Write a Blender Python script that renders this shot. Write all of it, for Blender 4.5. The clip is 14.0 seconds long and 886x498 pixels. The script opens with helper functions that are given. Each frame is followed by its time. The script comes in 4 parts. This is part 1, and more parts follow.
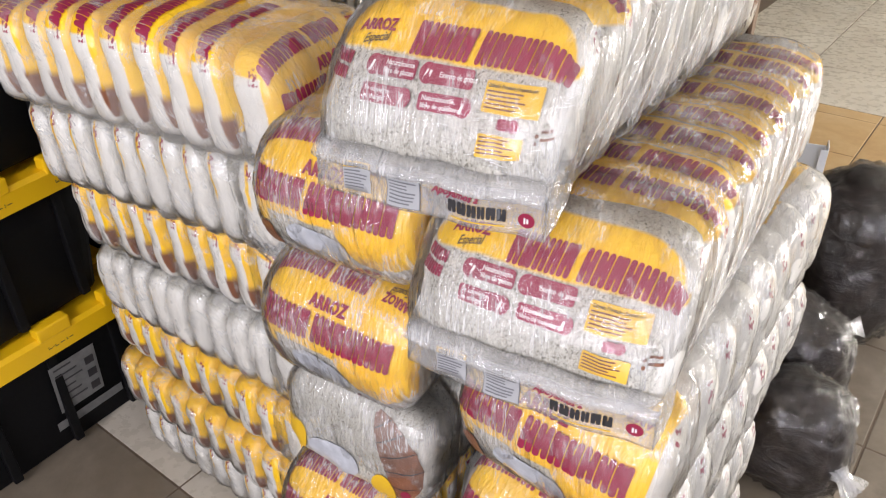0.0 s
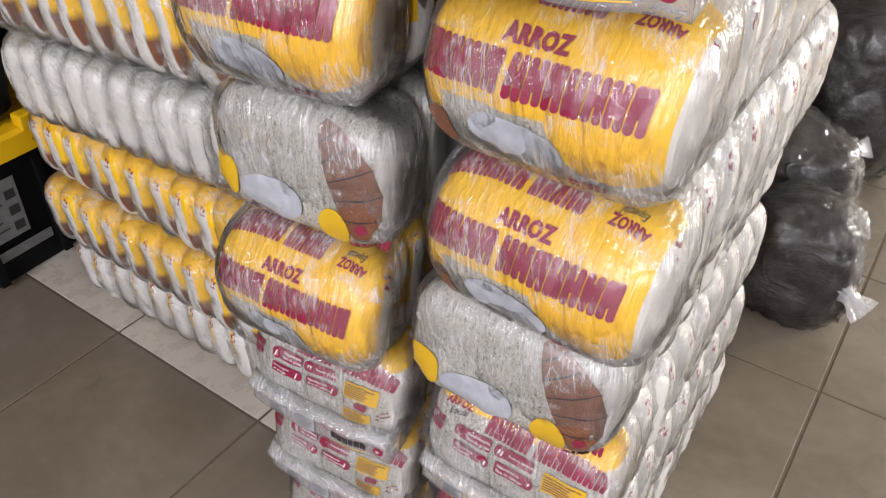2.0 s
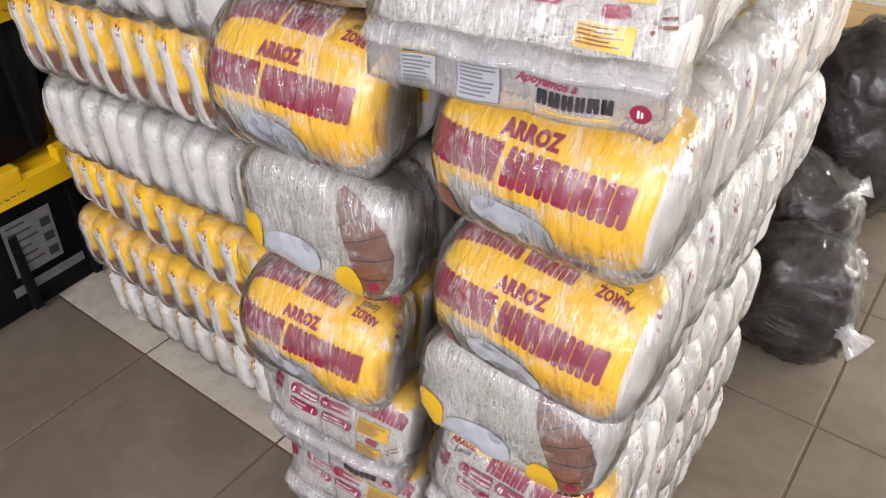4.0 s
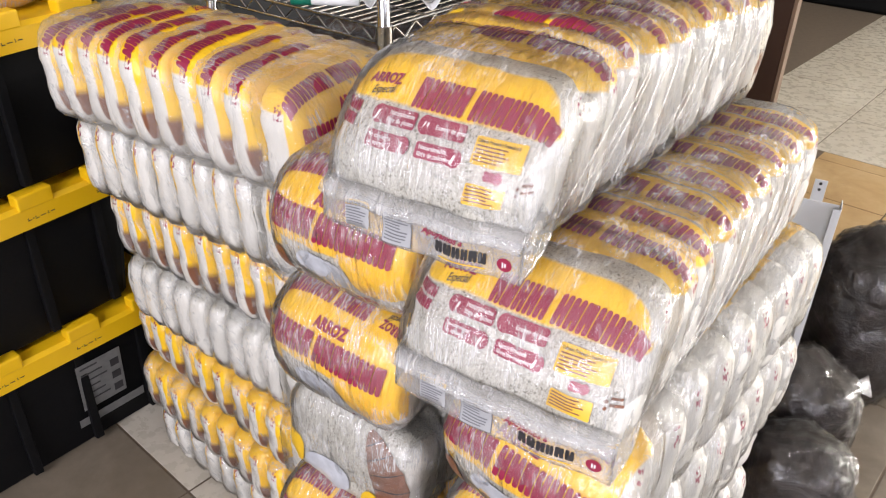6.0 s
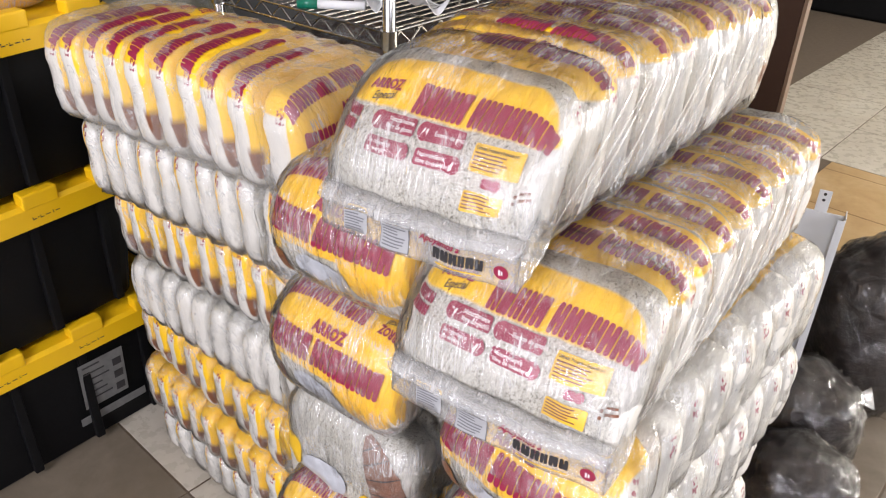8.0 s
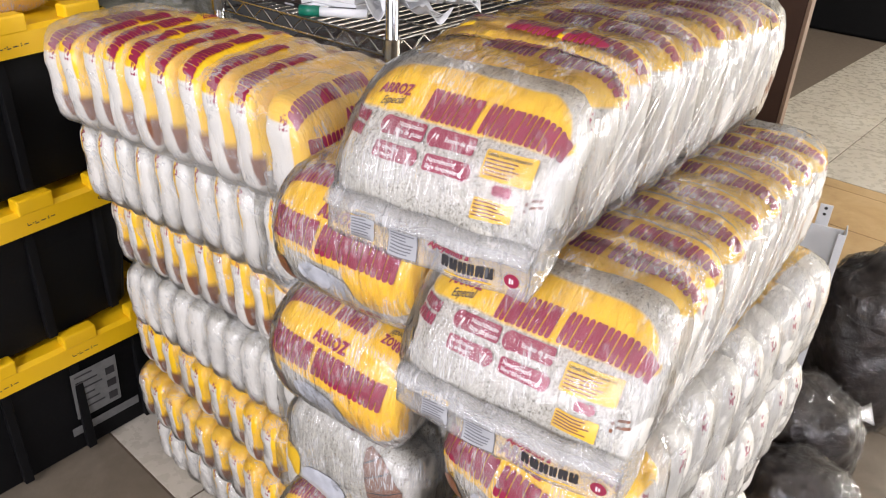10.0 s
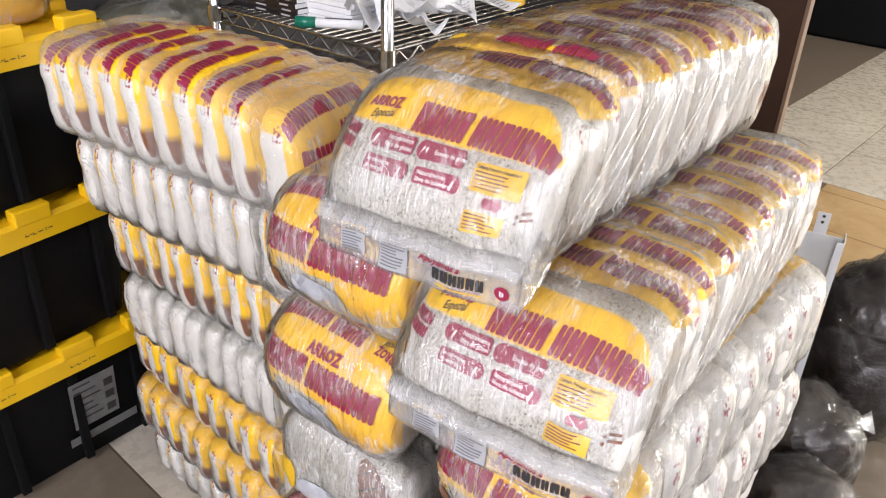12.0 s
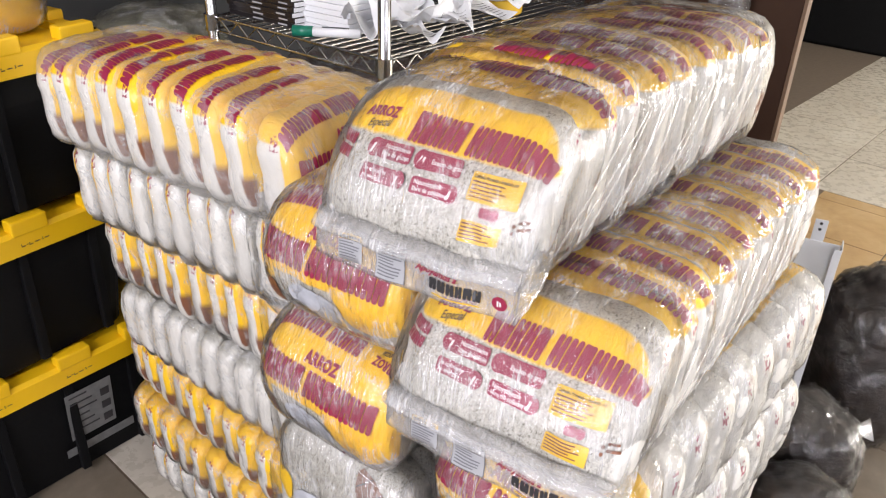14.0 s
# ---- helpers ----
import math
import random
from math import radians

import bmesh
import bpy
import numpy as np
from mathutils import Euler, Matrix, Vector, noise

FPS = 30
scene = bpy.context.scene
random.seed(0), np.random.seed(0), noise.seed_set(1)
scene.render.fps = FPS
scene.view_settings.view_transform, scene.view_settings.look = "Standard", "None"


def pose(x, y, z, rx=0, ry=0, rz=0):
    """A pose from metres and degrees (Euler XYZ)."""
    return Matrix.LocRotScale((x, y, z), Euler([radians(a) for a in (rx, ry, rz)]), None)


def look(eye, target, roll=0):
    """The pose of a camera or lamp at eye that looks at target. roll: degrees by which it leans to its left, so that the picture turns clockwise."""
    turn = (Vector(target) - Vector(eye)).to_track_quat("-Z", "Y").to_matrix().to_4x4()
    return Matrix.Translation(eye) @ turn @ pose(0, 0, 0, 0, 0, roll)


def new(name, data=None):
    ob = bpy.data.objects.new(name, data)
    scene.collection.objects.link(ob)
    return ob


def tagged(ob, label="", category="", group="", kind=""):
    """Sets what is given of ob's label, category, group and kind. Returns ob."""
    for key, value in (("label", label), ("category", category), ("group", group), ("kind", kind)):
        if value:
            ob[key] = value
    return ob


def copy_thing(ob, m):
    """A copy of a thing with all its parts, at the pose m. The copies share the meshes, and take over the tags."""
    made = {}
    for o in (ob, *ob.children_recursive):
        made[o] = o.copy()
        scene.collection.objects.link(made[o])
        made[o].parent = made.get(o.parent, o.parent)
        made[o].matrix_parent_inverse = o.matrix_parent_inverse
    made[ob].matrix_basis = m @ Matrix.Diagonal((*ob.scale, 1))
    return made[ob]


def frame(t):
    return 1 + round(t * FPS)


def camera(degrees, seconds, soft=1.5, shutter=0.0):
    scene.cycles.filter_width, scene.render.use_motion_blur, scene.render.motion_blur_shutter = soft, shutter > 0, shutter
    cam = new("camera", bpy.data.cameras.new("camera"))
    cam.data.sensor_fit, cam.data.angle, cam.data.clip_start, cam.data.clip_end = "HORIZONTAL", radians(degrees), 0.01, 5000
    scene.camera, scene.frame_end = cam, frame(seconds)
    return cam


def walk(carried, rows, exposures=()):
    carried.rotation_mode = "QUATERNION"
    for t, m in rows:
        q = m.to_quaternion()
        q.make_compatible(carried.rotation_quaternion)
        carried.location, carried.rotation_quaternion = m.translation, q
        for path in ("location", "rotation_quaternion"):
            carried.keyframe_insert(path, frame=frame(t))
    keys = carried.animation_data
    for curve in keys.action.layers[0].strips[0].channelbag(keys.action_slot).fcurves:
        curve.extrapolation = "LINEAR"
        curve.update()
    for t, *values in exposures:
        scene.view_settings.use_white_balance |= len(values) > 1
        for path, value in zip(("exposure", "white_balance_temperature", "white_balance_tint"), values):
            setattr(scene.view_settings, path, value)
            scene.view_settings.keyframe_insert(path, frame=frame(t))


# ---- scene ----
import collections

cam = camera(59.7, 14.0, soft=1.1)
PATH = [
    (0, (0.098, 0.146, 1.599), (0.019, 1.824, 0.514), -1.1),
    (0.5, (0.08, 0.172, 1.513), (0.034, 1.836, 0.405), -0.4),
    (1, (0.073, 0.184, 1.416), (0.055, 1.83, 0.281), 0.2),
    (1.5, (0.082, 0.174, 1.31), (0.075, 1.796, 0.14), 0.2),
    (2, (0.102, 0.157, 1.238), (0.093, 1.747, 0.025), -0.6),
    (2.2, (0.111, 0.145, 1.225), (0.093, 1.711, -0.018), -1.1),
    (4.3, (0.119, 0.128, 1.399), (0.051, 1.745, 0.223), -0.2),
    (4.5, (0.122, 0.122, 1.465), (0.043, 1.757, 0.317), 0.2),
    (5, (0.133, 0.093, 1.579), (0.014, 1.769, 0.494), 0.7),
    (5.5, (0.146, 0.091, 1.63), (-0.001, 1.789, 0.582), 1.1),
    (6, (0.149, 0.097, 1.645), (-0.021, 1.805, 0.619), 1.3),
    (6.5, (0.15, 0.101, 1.652), (-0.031, 1.812, 0.633), 1.4),
    (7, (0.158, 0.103, 1.655), (-0.028, 1.814, 0.637), 1.5),
    (7.5, (0.159, 0.098, 1.652), (-0.027, 1.808, 0.632), 1.6),
    (8, (0.158, 0.099, 1.648), (-0.029, 1.81, 0.63), 1.9),
    (10.5, (0.139, 0.108, 1.635), (-0.031, 1.841, 0.651), 2.8),
    (11, (0.139, 0.108, 1.635), (-0.032, 1.843, 0.655), 2.7),
    (11.5, (0.146, 0.107, 1.636), (-0.029, 1.844, 0.66), 2.5),
    (12, (0.152, 0.113, 1.64), (-0.027, 1.851, 0.667), 2.4),
    (12.5, (0.155, 0.117, 1.641), (-0.027, 1.858, 0.673), 2.3),
    (13, (0.154, 0.117, 1.64), (-0.028, 1.86, 0.677), 2.2),
    (13.5, (0.152, 0.114, 1.641), (-0.026, 1.861, 0.684), 2.2),
    (14, (0.152, 0.116, 1.641), (-0.023, 1.864, 0.685), 2.3),
]
walk(cam, [(t, look(eye, target, roll)) for t, eye, target, roll in PATH],
     exposures=[(0.0, -0.02), (0.5, -0.10), (1.0, -0.12), (2.0, -0.12), (4.4, 0.03), (5.5, 0.10), (14.0, 0.12)])

# ---- light ----
def uv_pt(a, b, z=0.0):
    """A place from the tile grid's two axes."""
    return Vector((0.816 * a + 0.578 * b, -0.578 * a + 0.816 * b, z))


GRID_YAW = -35.3
world = bpy.data.worlds.new("sky")
scene.world = world
world.use_nodes = True
wn = world.node_tree
sky = wn.nodes.new("ShaderNodeTexSky")
sky.sky_type, sky.sun_disc = "NISHITA", False
sky.sun_elevation, sky.sun_rotation = radians(50), radians(120)
wn.links.new(sky.outputs[0], wn.nodes["Background"].inputs[0])
wn.nodes["Background"].inputs[1].default_value = 0.12


def opening_lamp(name, at, target, wide, high, watts, colour):
    data = bpy.data.lights.new(name, "AREA")
    data.shape, data.size, data.size_y, data.energy, data.color = "RECTANGLE", wide, high, watts, colour
    ob = new(name, data)
    ob.matrix_world = look(at, target)
    return ob


opening_lamp("daylight_side", uv_pt(3.93, 0.6, 2.6), uv_pt(0, 0.9, 0.9), 3.4, 1.75, 88, (0.915, 0.895, 0.985))
opening_lamp("daylight_front", uv_pt(0.5, -2.93, 2.75), uv_pt(0.3, 1.0, 1.0), 2.8, 1.55, 212, (0.915, 0.895, 0.985))
opening_lamp("daylight_far", uv_pt(3.93, 6.2, 1.75), uv_pt(1.0, 6.0, 0.5), 3.0, 1.5, 490, (1.0, 0.96, 0.90))



# ---- materials ----
class Nodes:
    """Short hand for one material's node tree."""

    def __init__(self, name):
        self.mat = bpy.data.materials.new(name)
        self.mat.use_nodes = True
        self.tree = self.mat.node_tree
        self.out = self.tree.nodes["Material Output"]
        self.bsdf = self.tree.nodes["Principled BSDF"]
        self.coord = self.tree.nodes.new("ShaderNodeTexCoord")

    def put(self, socket, value):
        if isinstance(value, bpy.types.NodeSocket):
            self.tree.links.new(value, socket)
        elif isinstance(value, tuple) and len(value) == 3 and socket.type == "RGBA":
            socket.default_value = (*value, 1)
        else:
            socket.default_value = value

    def math(self, op, a, b=0.0, c=None):
        n = self.tree.nodes.new("ShaderNodeMath")
        n.operation = op
        self.put(n.inputs[0], a)
        self.put(n.inputs[1], b)
        if c is not None:
            self.put(n.inputs[2], c)
        return n.outputs[0]

    def step(self, a, at, soft=0.02):
        """0 below at, 1 above."""
        n = self.tree.nodes.new("ShaderNodeMapRange")
        n.clamp = True
        self.put(n.inputs[0], a)
        n.inputs[1].default_value, n.inputs[2].default_value = at - soft, at + soft
        return n.outputs[0]

    def split(self, vec):
        n = self.tree.nodes.new("ShaderNodeSeparateXYZ")
        self.put(n.inputs[0], vec)
        return n.outputs

    def scaled(self, vec, x, y, z):
        n = self.tree.nodes.new("ShaderNodeMapping")
        self.put(n.inputs[0], vec)
        n.inputs["Scale"].default_value = (x, y, z)
        return n.outputs[0]

    def noise(self, vec, scale, detail=3.0, rough=0.55, distort=0.0):
        n = self.tree.nodes.new("ShaderNodeTexNoise")
        self.put(n.inputs["Vector"], vec)
        for key, v in (("Scale", scale), ("Detail", detail), ("Roughness", rough), ("Distortion", distort)):
            n.inputs[key].default_value = v
        return n.outputs["Fac"]

    def voronoi(self, vec, scale, feature="F1", out="Distance"):
        n = self.tree.nodes.new("ShaderNodeTexVoronoi")
        n.feature = feature
        self.put(n.inputs["Vector"], vec)
        n.inputs["Scale"].default_value = scale
        return n.outputs[out]

    def mix(self, fac, a, b):
        n = self.tree.nodes.new("ShaderNodeMix")
        n.data_type = "RGBA"
        self.put(n.inputs[0], fac)
        self.put(n.inputs[6], a)
        self.put(n.inputs[7], b)
        return n.outputs[2]

    def ramp(self, fac, *stops):
        n = self.tree.nodes.new("ShaderNodeValToRGB")
        self.put(n.inputs[0], fac)
        el = n.color_ramp.elements
        while len(el) < len(stops):
            el.new(0.5)
        for e, (p, c) in zip(el, stops):
            e.position, e.color = p, (*c, 1)
        return n.outputs[0]

    def bump(self, height, strength, distance, normal=None):
        n = self.tree.nodes.new("ShaderNodeBump")
        n.inputs["Strength"].default_value, n.inputs["Distance"].default_value = strength, distance
        self.put(n.inputs["Height"], height)
        if normal is not None:
            self.put(n.inputs["Normal"], normal)
        return n.outputs[0]

    def set(self, **kw):
        for key, v in kw.items():
            self.put(self.bsdf.inputs[key.replace("_", " ")], v)
        return self.mat

    def random(self):
        return self.tree.nodes.new("ShaderNodeObjectInfo").outputs["Random"]


YELLOW, CRIMSON, BROWN = (0.93, 0.57, 0.012), (0.27, 0.014, 0.05), (0.20, 0.075, 0.036)
RICE_LIGHT, RICE_DARK = (0.55, 0.525, 0.46), (0.19, 0.175, 0.14)


def rice_film(name, yellow_low, brown, hold=0.30, rim=0.60, band_low=0.72, gap=None, reach=0.965, gusset=0.90):
    """A printed clear pouch over rice: rice grains, yellow print, a brown horn low down."""
    m = Nodes(name)
    obj = m.coord.outputs["Object"]
    rest = m.tree.nodes.new("ShaderNodeAttribute")
    rest.attribute_name = "rest"
    x, y, z = m.split(rest.outputs["Vector"])
    ax = m.math("ABSOLUTE", x)
    # long grains lying every way
    bent = m.tree.nodes.new("ShaderNodeVectorMath")
    bent.operation = "MULTIPLY_ADD"
    whirl = m.tree.nodes.new("ShaderNodeTexNoise")
    whirl.inputs["Scale"].default_value = 260
    m.put(whirl.inputs["Vector"], obj)
    m.put(bent.inputs[0], whirl.outputs["Color"])
    bent.inputs[1].default_value = (0.006, 0.006, 0.006)
    m.put(bent.inputs[2], obj)
    grain = m.split(m.voronoi(m.scaled(bent.outputs[0], 1.0, 1.0, 0.62), 520, out="Color"))[0]
    rice = m.ramp(grain, (0.02, RICE_DARK), (0.12, (0.36, 0.34, 0.29)), (0.5, (0.45, 0.428, 0.37)), (1.0, RICE_LIGHT))
    rice = m.mix(m.math("MULTIPLY", m.step(m.noise(obj, 9, 2), 0.62, 0.1), 0.3), rice, (0.62, 0.60, 0.56))
    wob = m.math("MULTIPLY", m.noise(obj, 14, 2), 0.16)
    zw = m.math("ADD", z, wob)
    # white side gussets
    side = m.step(ax, gusset, 0.03)
    base = m.mix(m.math("MULTIPLY", side, 0.82), rice, (0.74, 0.715, 0.66))
    # band over the top and down the reading side
    band = m.math("MULTIPLY", m.step(zw, band_low), m.math("SUBTRACT", 1.0, m.step(ax, reach, 0.01)))
    half = m.math("SUBTRACT", m.math("SUBTRACT", y, m.math("MULTIPLY", side, hold)), 0.02)
    back = m.math("MULTIPLY", m.step(half, 0.0, 0.03), m.step(m.math("ADD", zw, m.math("MULTIPLY", side, 0.34)), yellow_low))
    lobe = m.math("ADD", m.math("POWER", m.math("DIVIDE", m.math("ADD", x, 0.58), 0.47), 2.0), m.math("POWER", m.math("DIVIDE", m.math("ADD", z, 0.06), 0.66), 2.0))
    lobe = m.math("MULTIPLY", m.math("MULTIPLY", m.math("SUBTRACT", 1.0, side), m.math("SUBTRACT", 1.0, m.step(lobe, 1.0, 0.03))), m.step(y, 0.02, 0.03))
    lobe2 = m.math("MULTIPLY", m.step(x, 0.72), m.math("MULTIPLY", m.step(z, -0.42), m.step(half, 0.0, 0.03)))
    yellow = m.math("MAXIMUM", band, back)
    edge = m.math("MULTIPLY", m.math("MULTIPLY", side, m.step(y, rim)), m.step(zw, -0.25 if rim > 0.5 else 0.15, 0.08))
    if rim < 0.5:
        edge = m.math("MULTIPLY", edge, m.math("SUBTRACT", 1.0, m.step(y, rim + 0.16, 0.03)))
    yellow = m.math("MAXIMUM", yellow, edge)
    if brown:
        yellow = m.math("MAXIMUM", yellow, m.math("MAXIMUM", lobe, lobe2))
    if gap is not None:
        yellow = m.math("MULTIPLY", yellow, m.math("SUBTRACT", 1.0, m.math("MULTIPLY", m.step(z, 0.5), m.step(m.math("ADD", y, wob), gap, 0.03))))
    colour = m.mix(yellow, base, m.mix(m.noise(obj, 25, 3), (0.84, 0.49, 0.012), YELLOW))
    if brown:
        horn = m.math("MULTIPLY", m.step(ax, 0.90), m.math("MULTIPLY", m.step(m.math("MULTIPLY", zw, -1.0), 0.08, 0.08), m.step(m.math("ADD", y, m.math("MULTIPLY", zw, 0.45)), 0.16, 0.05)))
        horn = m.math("MULTIPLY", m.math("MULTIPLY", horn, m.step(z, -0.66)), m.step(x, 0.0))
        colour = m.mix(horn, colour, BROWN)
    # small crimson print at the gathered ends
    spot = m.math("MULTIPLY", m.math("MULTIPLY", side, m.math("SUBTRACT", m.step(zw, 0.60), m.step(zw, 0.84))), m.math("SUBTRACT", m.step(y, -0.02, 0.03), m.step(y, 0.26, 0.03)))
    colour = m.mix(m.math("MULTIPLY", spot, m.step(m.noise(obj, 150, 2), 0.52, 0.03)), colour, CRIMSON)
    wr = m.noise(m.scaled(obj, 150, 60, 13), 1.0, 3, 0.55, 0.5)
    wr2 = m.noise(m.scaled(obj, 34, 30, 16), 1.6, 4, 0.6, 1.4)
    normal = m.bump(wr, 0.8, 0.0035, m.bump(wr2, 0.3, 0.005, m.bump(grain, 0.2, 0.0006)))
    return m.set(Base_Color=colour, Roughness=0.36, Normal=normal, Coat_Weight=0.35, Coat_Roughness=0.10, Coat_Normal=normal)


def clear_wrap(name, haze, gloss, veil=0.0, tone=0.9):
    """Stretched clear film: mostly clear, glossy at a slant, milky along its creases, with white glints and sheen
    painted in.
    """
    m = Nodes(name)
    obj = m.coord.outputs["Object"]
    t = m.tree
    lean = t.nodes.new("ShaderNodeMapping")
    m.put(lean.inputs[0], obj)
    lean.inputs["Rotation"].default_value = (radians(24), radians(12), 0)
    c1 = m.noise(m.scaled(lean.outputs[0], 60, 30, 7), 1.0, 4, 0.6, 0.4)
    c2 = m.noise(m.scaled(obj, 14, 11, 16), 1.2, 3, 0.55, 0.7)
    c3 = m.noise(m.scaled(lean.outputs[0], 120, 50, 5), 1.0, 2, 0.5, 0.3)
    normal = m.bump(c1, 0.9, 0.009, m.bump(c2, 0.8, 0.009, m.bump(c3, 0.6, 0.003)))
    line = m.math("SUBTRACT", 1.0, m.math("ABSOLUTE", m.math("MULTIPLY_ADD", c1, 2.0, -1.0)))
    fres = t.nodes.new("ShaderNodeFresnel")
    fres.inputs["IOR"].default_value = 1.38
    t.links.new(normal, fres.inputs["Normal"])
    gl = t.nodes.new("ShaderNodeBsdfGlossy")
    gl.inputs["Color"].default_value = (1, 1, 1, 1)
    gl.inputs["Roughness"].default_value = 0.075
    t.links.new(normal, gl.inputs["Normal"])
    df = t.nodes.new("ShaderNodeBsdfDiffuse")
    df.inputs["Color"].default_value = (tone, tone * 0.99, tone * 0.965, 1)
    tr = t.nodes.new("ShaderNodeBsdfTransparent")
    tr.inputs["Color"].default_value = (0.99, 0.99, 0.99, 1)
    line2 = m.math("SUBTRACT", 1.0, m.math("ABSOLUTE", m.math("MULTIPLY_ADD", c3, 2.0, -1.0)))
    gate = m.step(c2, 0.50, 0.05)
    streak = m.math("ADD", m.math("MULTIPLY", m.step(line, 0.975, 0.015), 0.5), m.math("MULTIPLY", m.step(line2, 0.96, 0.02), 0.5))
    # diffuse white paints highlight streaks and milky patches along the creases
    painted_glint = m.math("ADD", m.math("MULTIPLY", m.math("MULTIPLY", streak, gate), haze * 9.0), m.math("MULTIPLY", m.step(c2, 0.58, 0.10), haze * 3.2))
    mix1 = t.nodes.new("ShaderNodeMixShader")
    m.put(mix1.inputs[0], m.math("ADD", painted_glint, haze * 0.3 + veil))
    t.links.new(tr.outputs[0], mix1.inputs[1])
    t.links.new(df.outputs[0], mix1.inputs[2])
    mix2 = t.nodes.new("ShaderNodeMixShader")
    m.put(mix2.inputs[0], m.math("MULTIPLY", m.math("ADD", m.math("MULTIPLY", fres.outputs[0], 0.85), 0.008), gloss))
    t.links.new(mix1.outputs[0], mix2.inputs[1])
    t.links.new(gl.outputs[0], mix2.inputs[2])
    t.links.new(mix2.outputs[0], m.out.inputs[0])
    return m.mat


def plain(name, colour, rough=0.5, metal=0.0, vary=0.12, scale=12.0, bump=0.0, coat=0.0, shine=0.5):
    m = Nodes(name)
    obj = m.coord.outputs["Object"]
    n = m.noise(obj, scale, 4)
    dark = tuple(c * (1 - vary) for c in colour)
    lite = tuple(min(1.0, c * (1 + vary)) for c in colour)
    m.set(Base_Color=m.mix(n, dark, lite), Metallic=metal, Coat_Weight=coat, Specular_IOR_Level=shine)
    m.set(Roughness=m.math("ADD", rough - 0.06, m.math("MULTIPLY", m.noise(obj, scale * 6, 2), 0.12)))
    if bump:
        m.set(Normal=m.bump(m.noise(obj, scale * 5, 4), 0.5, bump))
    return m.mat


def tile_material(name, a, b, c, rough):
    m = Nodes(name)
    geo = m.tree.nodes.new("ShaderNodeNewGeometry").outputs["Position"]
    rnd = m.random()
    cloud = m.noise(geo, 3.2, 6, 0.62, 0.6)
    fine = m.noise(geo, 22, 5, 0.6)
    col = m.ramp(m.math("ADD", m.math("MULTIPLY", cloud, 0.75), m.math("MULTIPLY", fine, 0.25)), (0.32, a), (0.5, b), (0.68, c))
    col = m.mix(m.math("MULTIPLY", rnd, 0.22), col, a)
    dirt = m.step(m.noise(geo, 6.5, 5, 0.7), 0.68, 0.06)
    col = m.mix(m.math("MULTIPLY", dirt, 0.35), col, tuple(v * 0.55 for v in a))
    return m.set(Base_Color=col, Roughness=m.math("ADD", rough, m.math("MULTIPLY", fine, 0.16)), Normal=m.bump(fine, 0.12, 0.001))


BAG_FULL = rice_film("printed_rice_pouch", 0.16, True)
BAG_WHITE = rice_film("white_sided_rice_pouch", 0.16, True, 0.72, 0.86, gap=0.42)
BAG_SIDE = rice_film("white_sided_bold_pouch", -0.12, True, 0.88, 0.94, reach=0.91)
BAG_BOLD = rice_film("bold_fronted_rice_pouch", -0.12, True)
BAG_SLEEVE = rice_film("white_sleeved_rice_pouch", 1.6, False, 0.95, 0.98, band_low=0.93, reach=0.60, gusset=0.40)
BAG_FRONT = rice_film("low_banded_rice_pouch", 0.16, True, 0.72, 0.86, 0.52, gap=-0.50)
BAG_BARE = rice_film("unprinted_rice_pouch", 1.6, False, rim=0.98, band_low=1.3)
BAG_PLAIN = rice_film("pale_rice_pouch", 1.6, False, rim=0.14, band_low=1.3)
# haze and veil paint reflected glare onto these films as diffuse white
WRAP = clear_wrap("stretched_clear_film", 0.050, 1.25, 0.03)
# the stronger veil paints the glare on top of the domed row
WRAP_GLARE = clear_wrap("glare_veiled_film", 0.034, 0.62, 0.10)
WRAP_MILKY = clear_wrap("milky_glinting_film", 0.046, 1.15, 0.025)
FOLD = clear_wrap("gathered_film_fold", 0.03, 0.9, 0.16)
NECK = clear_wrap("gathered_sack_neck", 0.04, 1.0, 0.38)
SACK_FILM = clear_wrap("loose_sack_film", 0.006, 0.8, 0.0)
FLAP = clear_wrap("clear_pouch_hem", 0.010, 0.9, 0.24, 0.66)
INK = plain("crimson_print", CRIMSON, 0.42, vary=0.15, coat=0.15)
INK_BROWN = plain("brown_print", BROWN, 0.3, vary=0.4, scale=60, coat=0.6, bump=0.004)
INK_DARK = plain("black_print", (0.03, 0.028, 0.03), 0.45)
INK_MID = plain("grey_small_print", (0.17, 0.17, 0.18), 0.45)
INK_YELLOW = plain("yellow_print", (0.70, 0.42, 0.02), 0.42, vary=0.08, coat=0.15)
INK_WHITE = plain("white_print", (0.78, 0.74, 0.72), 0.45, vary=0.05)
INK_GREY = plain("grey_print", (0.40, 0.40, 0.41), 0.4, vary=0.1)
# bluish sky reflection on the pouch, put into a flat colour
INK_PALE = plain("pale_sky_sheen", (0.45, 0.46, 0.49), 0.4, vary=0.45, scale=45, coat=0.3)
LABEL_GREY = plain("worn_label_paper", (0.16, 0.16, 0.155), 0.6, vary=0.5, scale=30)
GROUT = plain("tile_grout", (0.12, 0.088, 0.06), 0.9, vary=0.3, scale=30, bump=0.002)
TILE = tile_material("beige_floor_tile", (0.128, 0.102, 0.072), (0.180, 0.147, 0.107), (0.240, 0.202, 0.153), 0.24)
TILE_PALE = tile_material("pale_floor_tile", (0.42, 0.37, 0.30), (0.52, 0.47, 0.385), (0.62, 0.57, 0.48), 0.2)
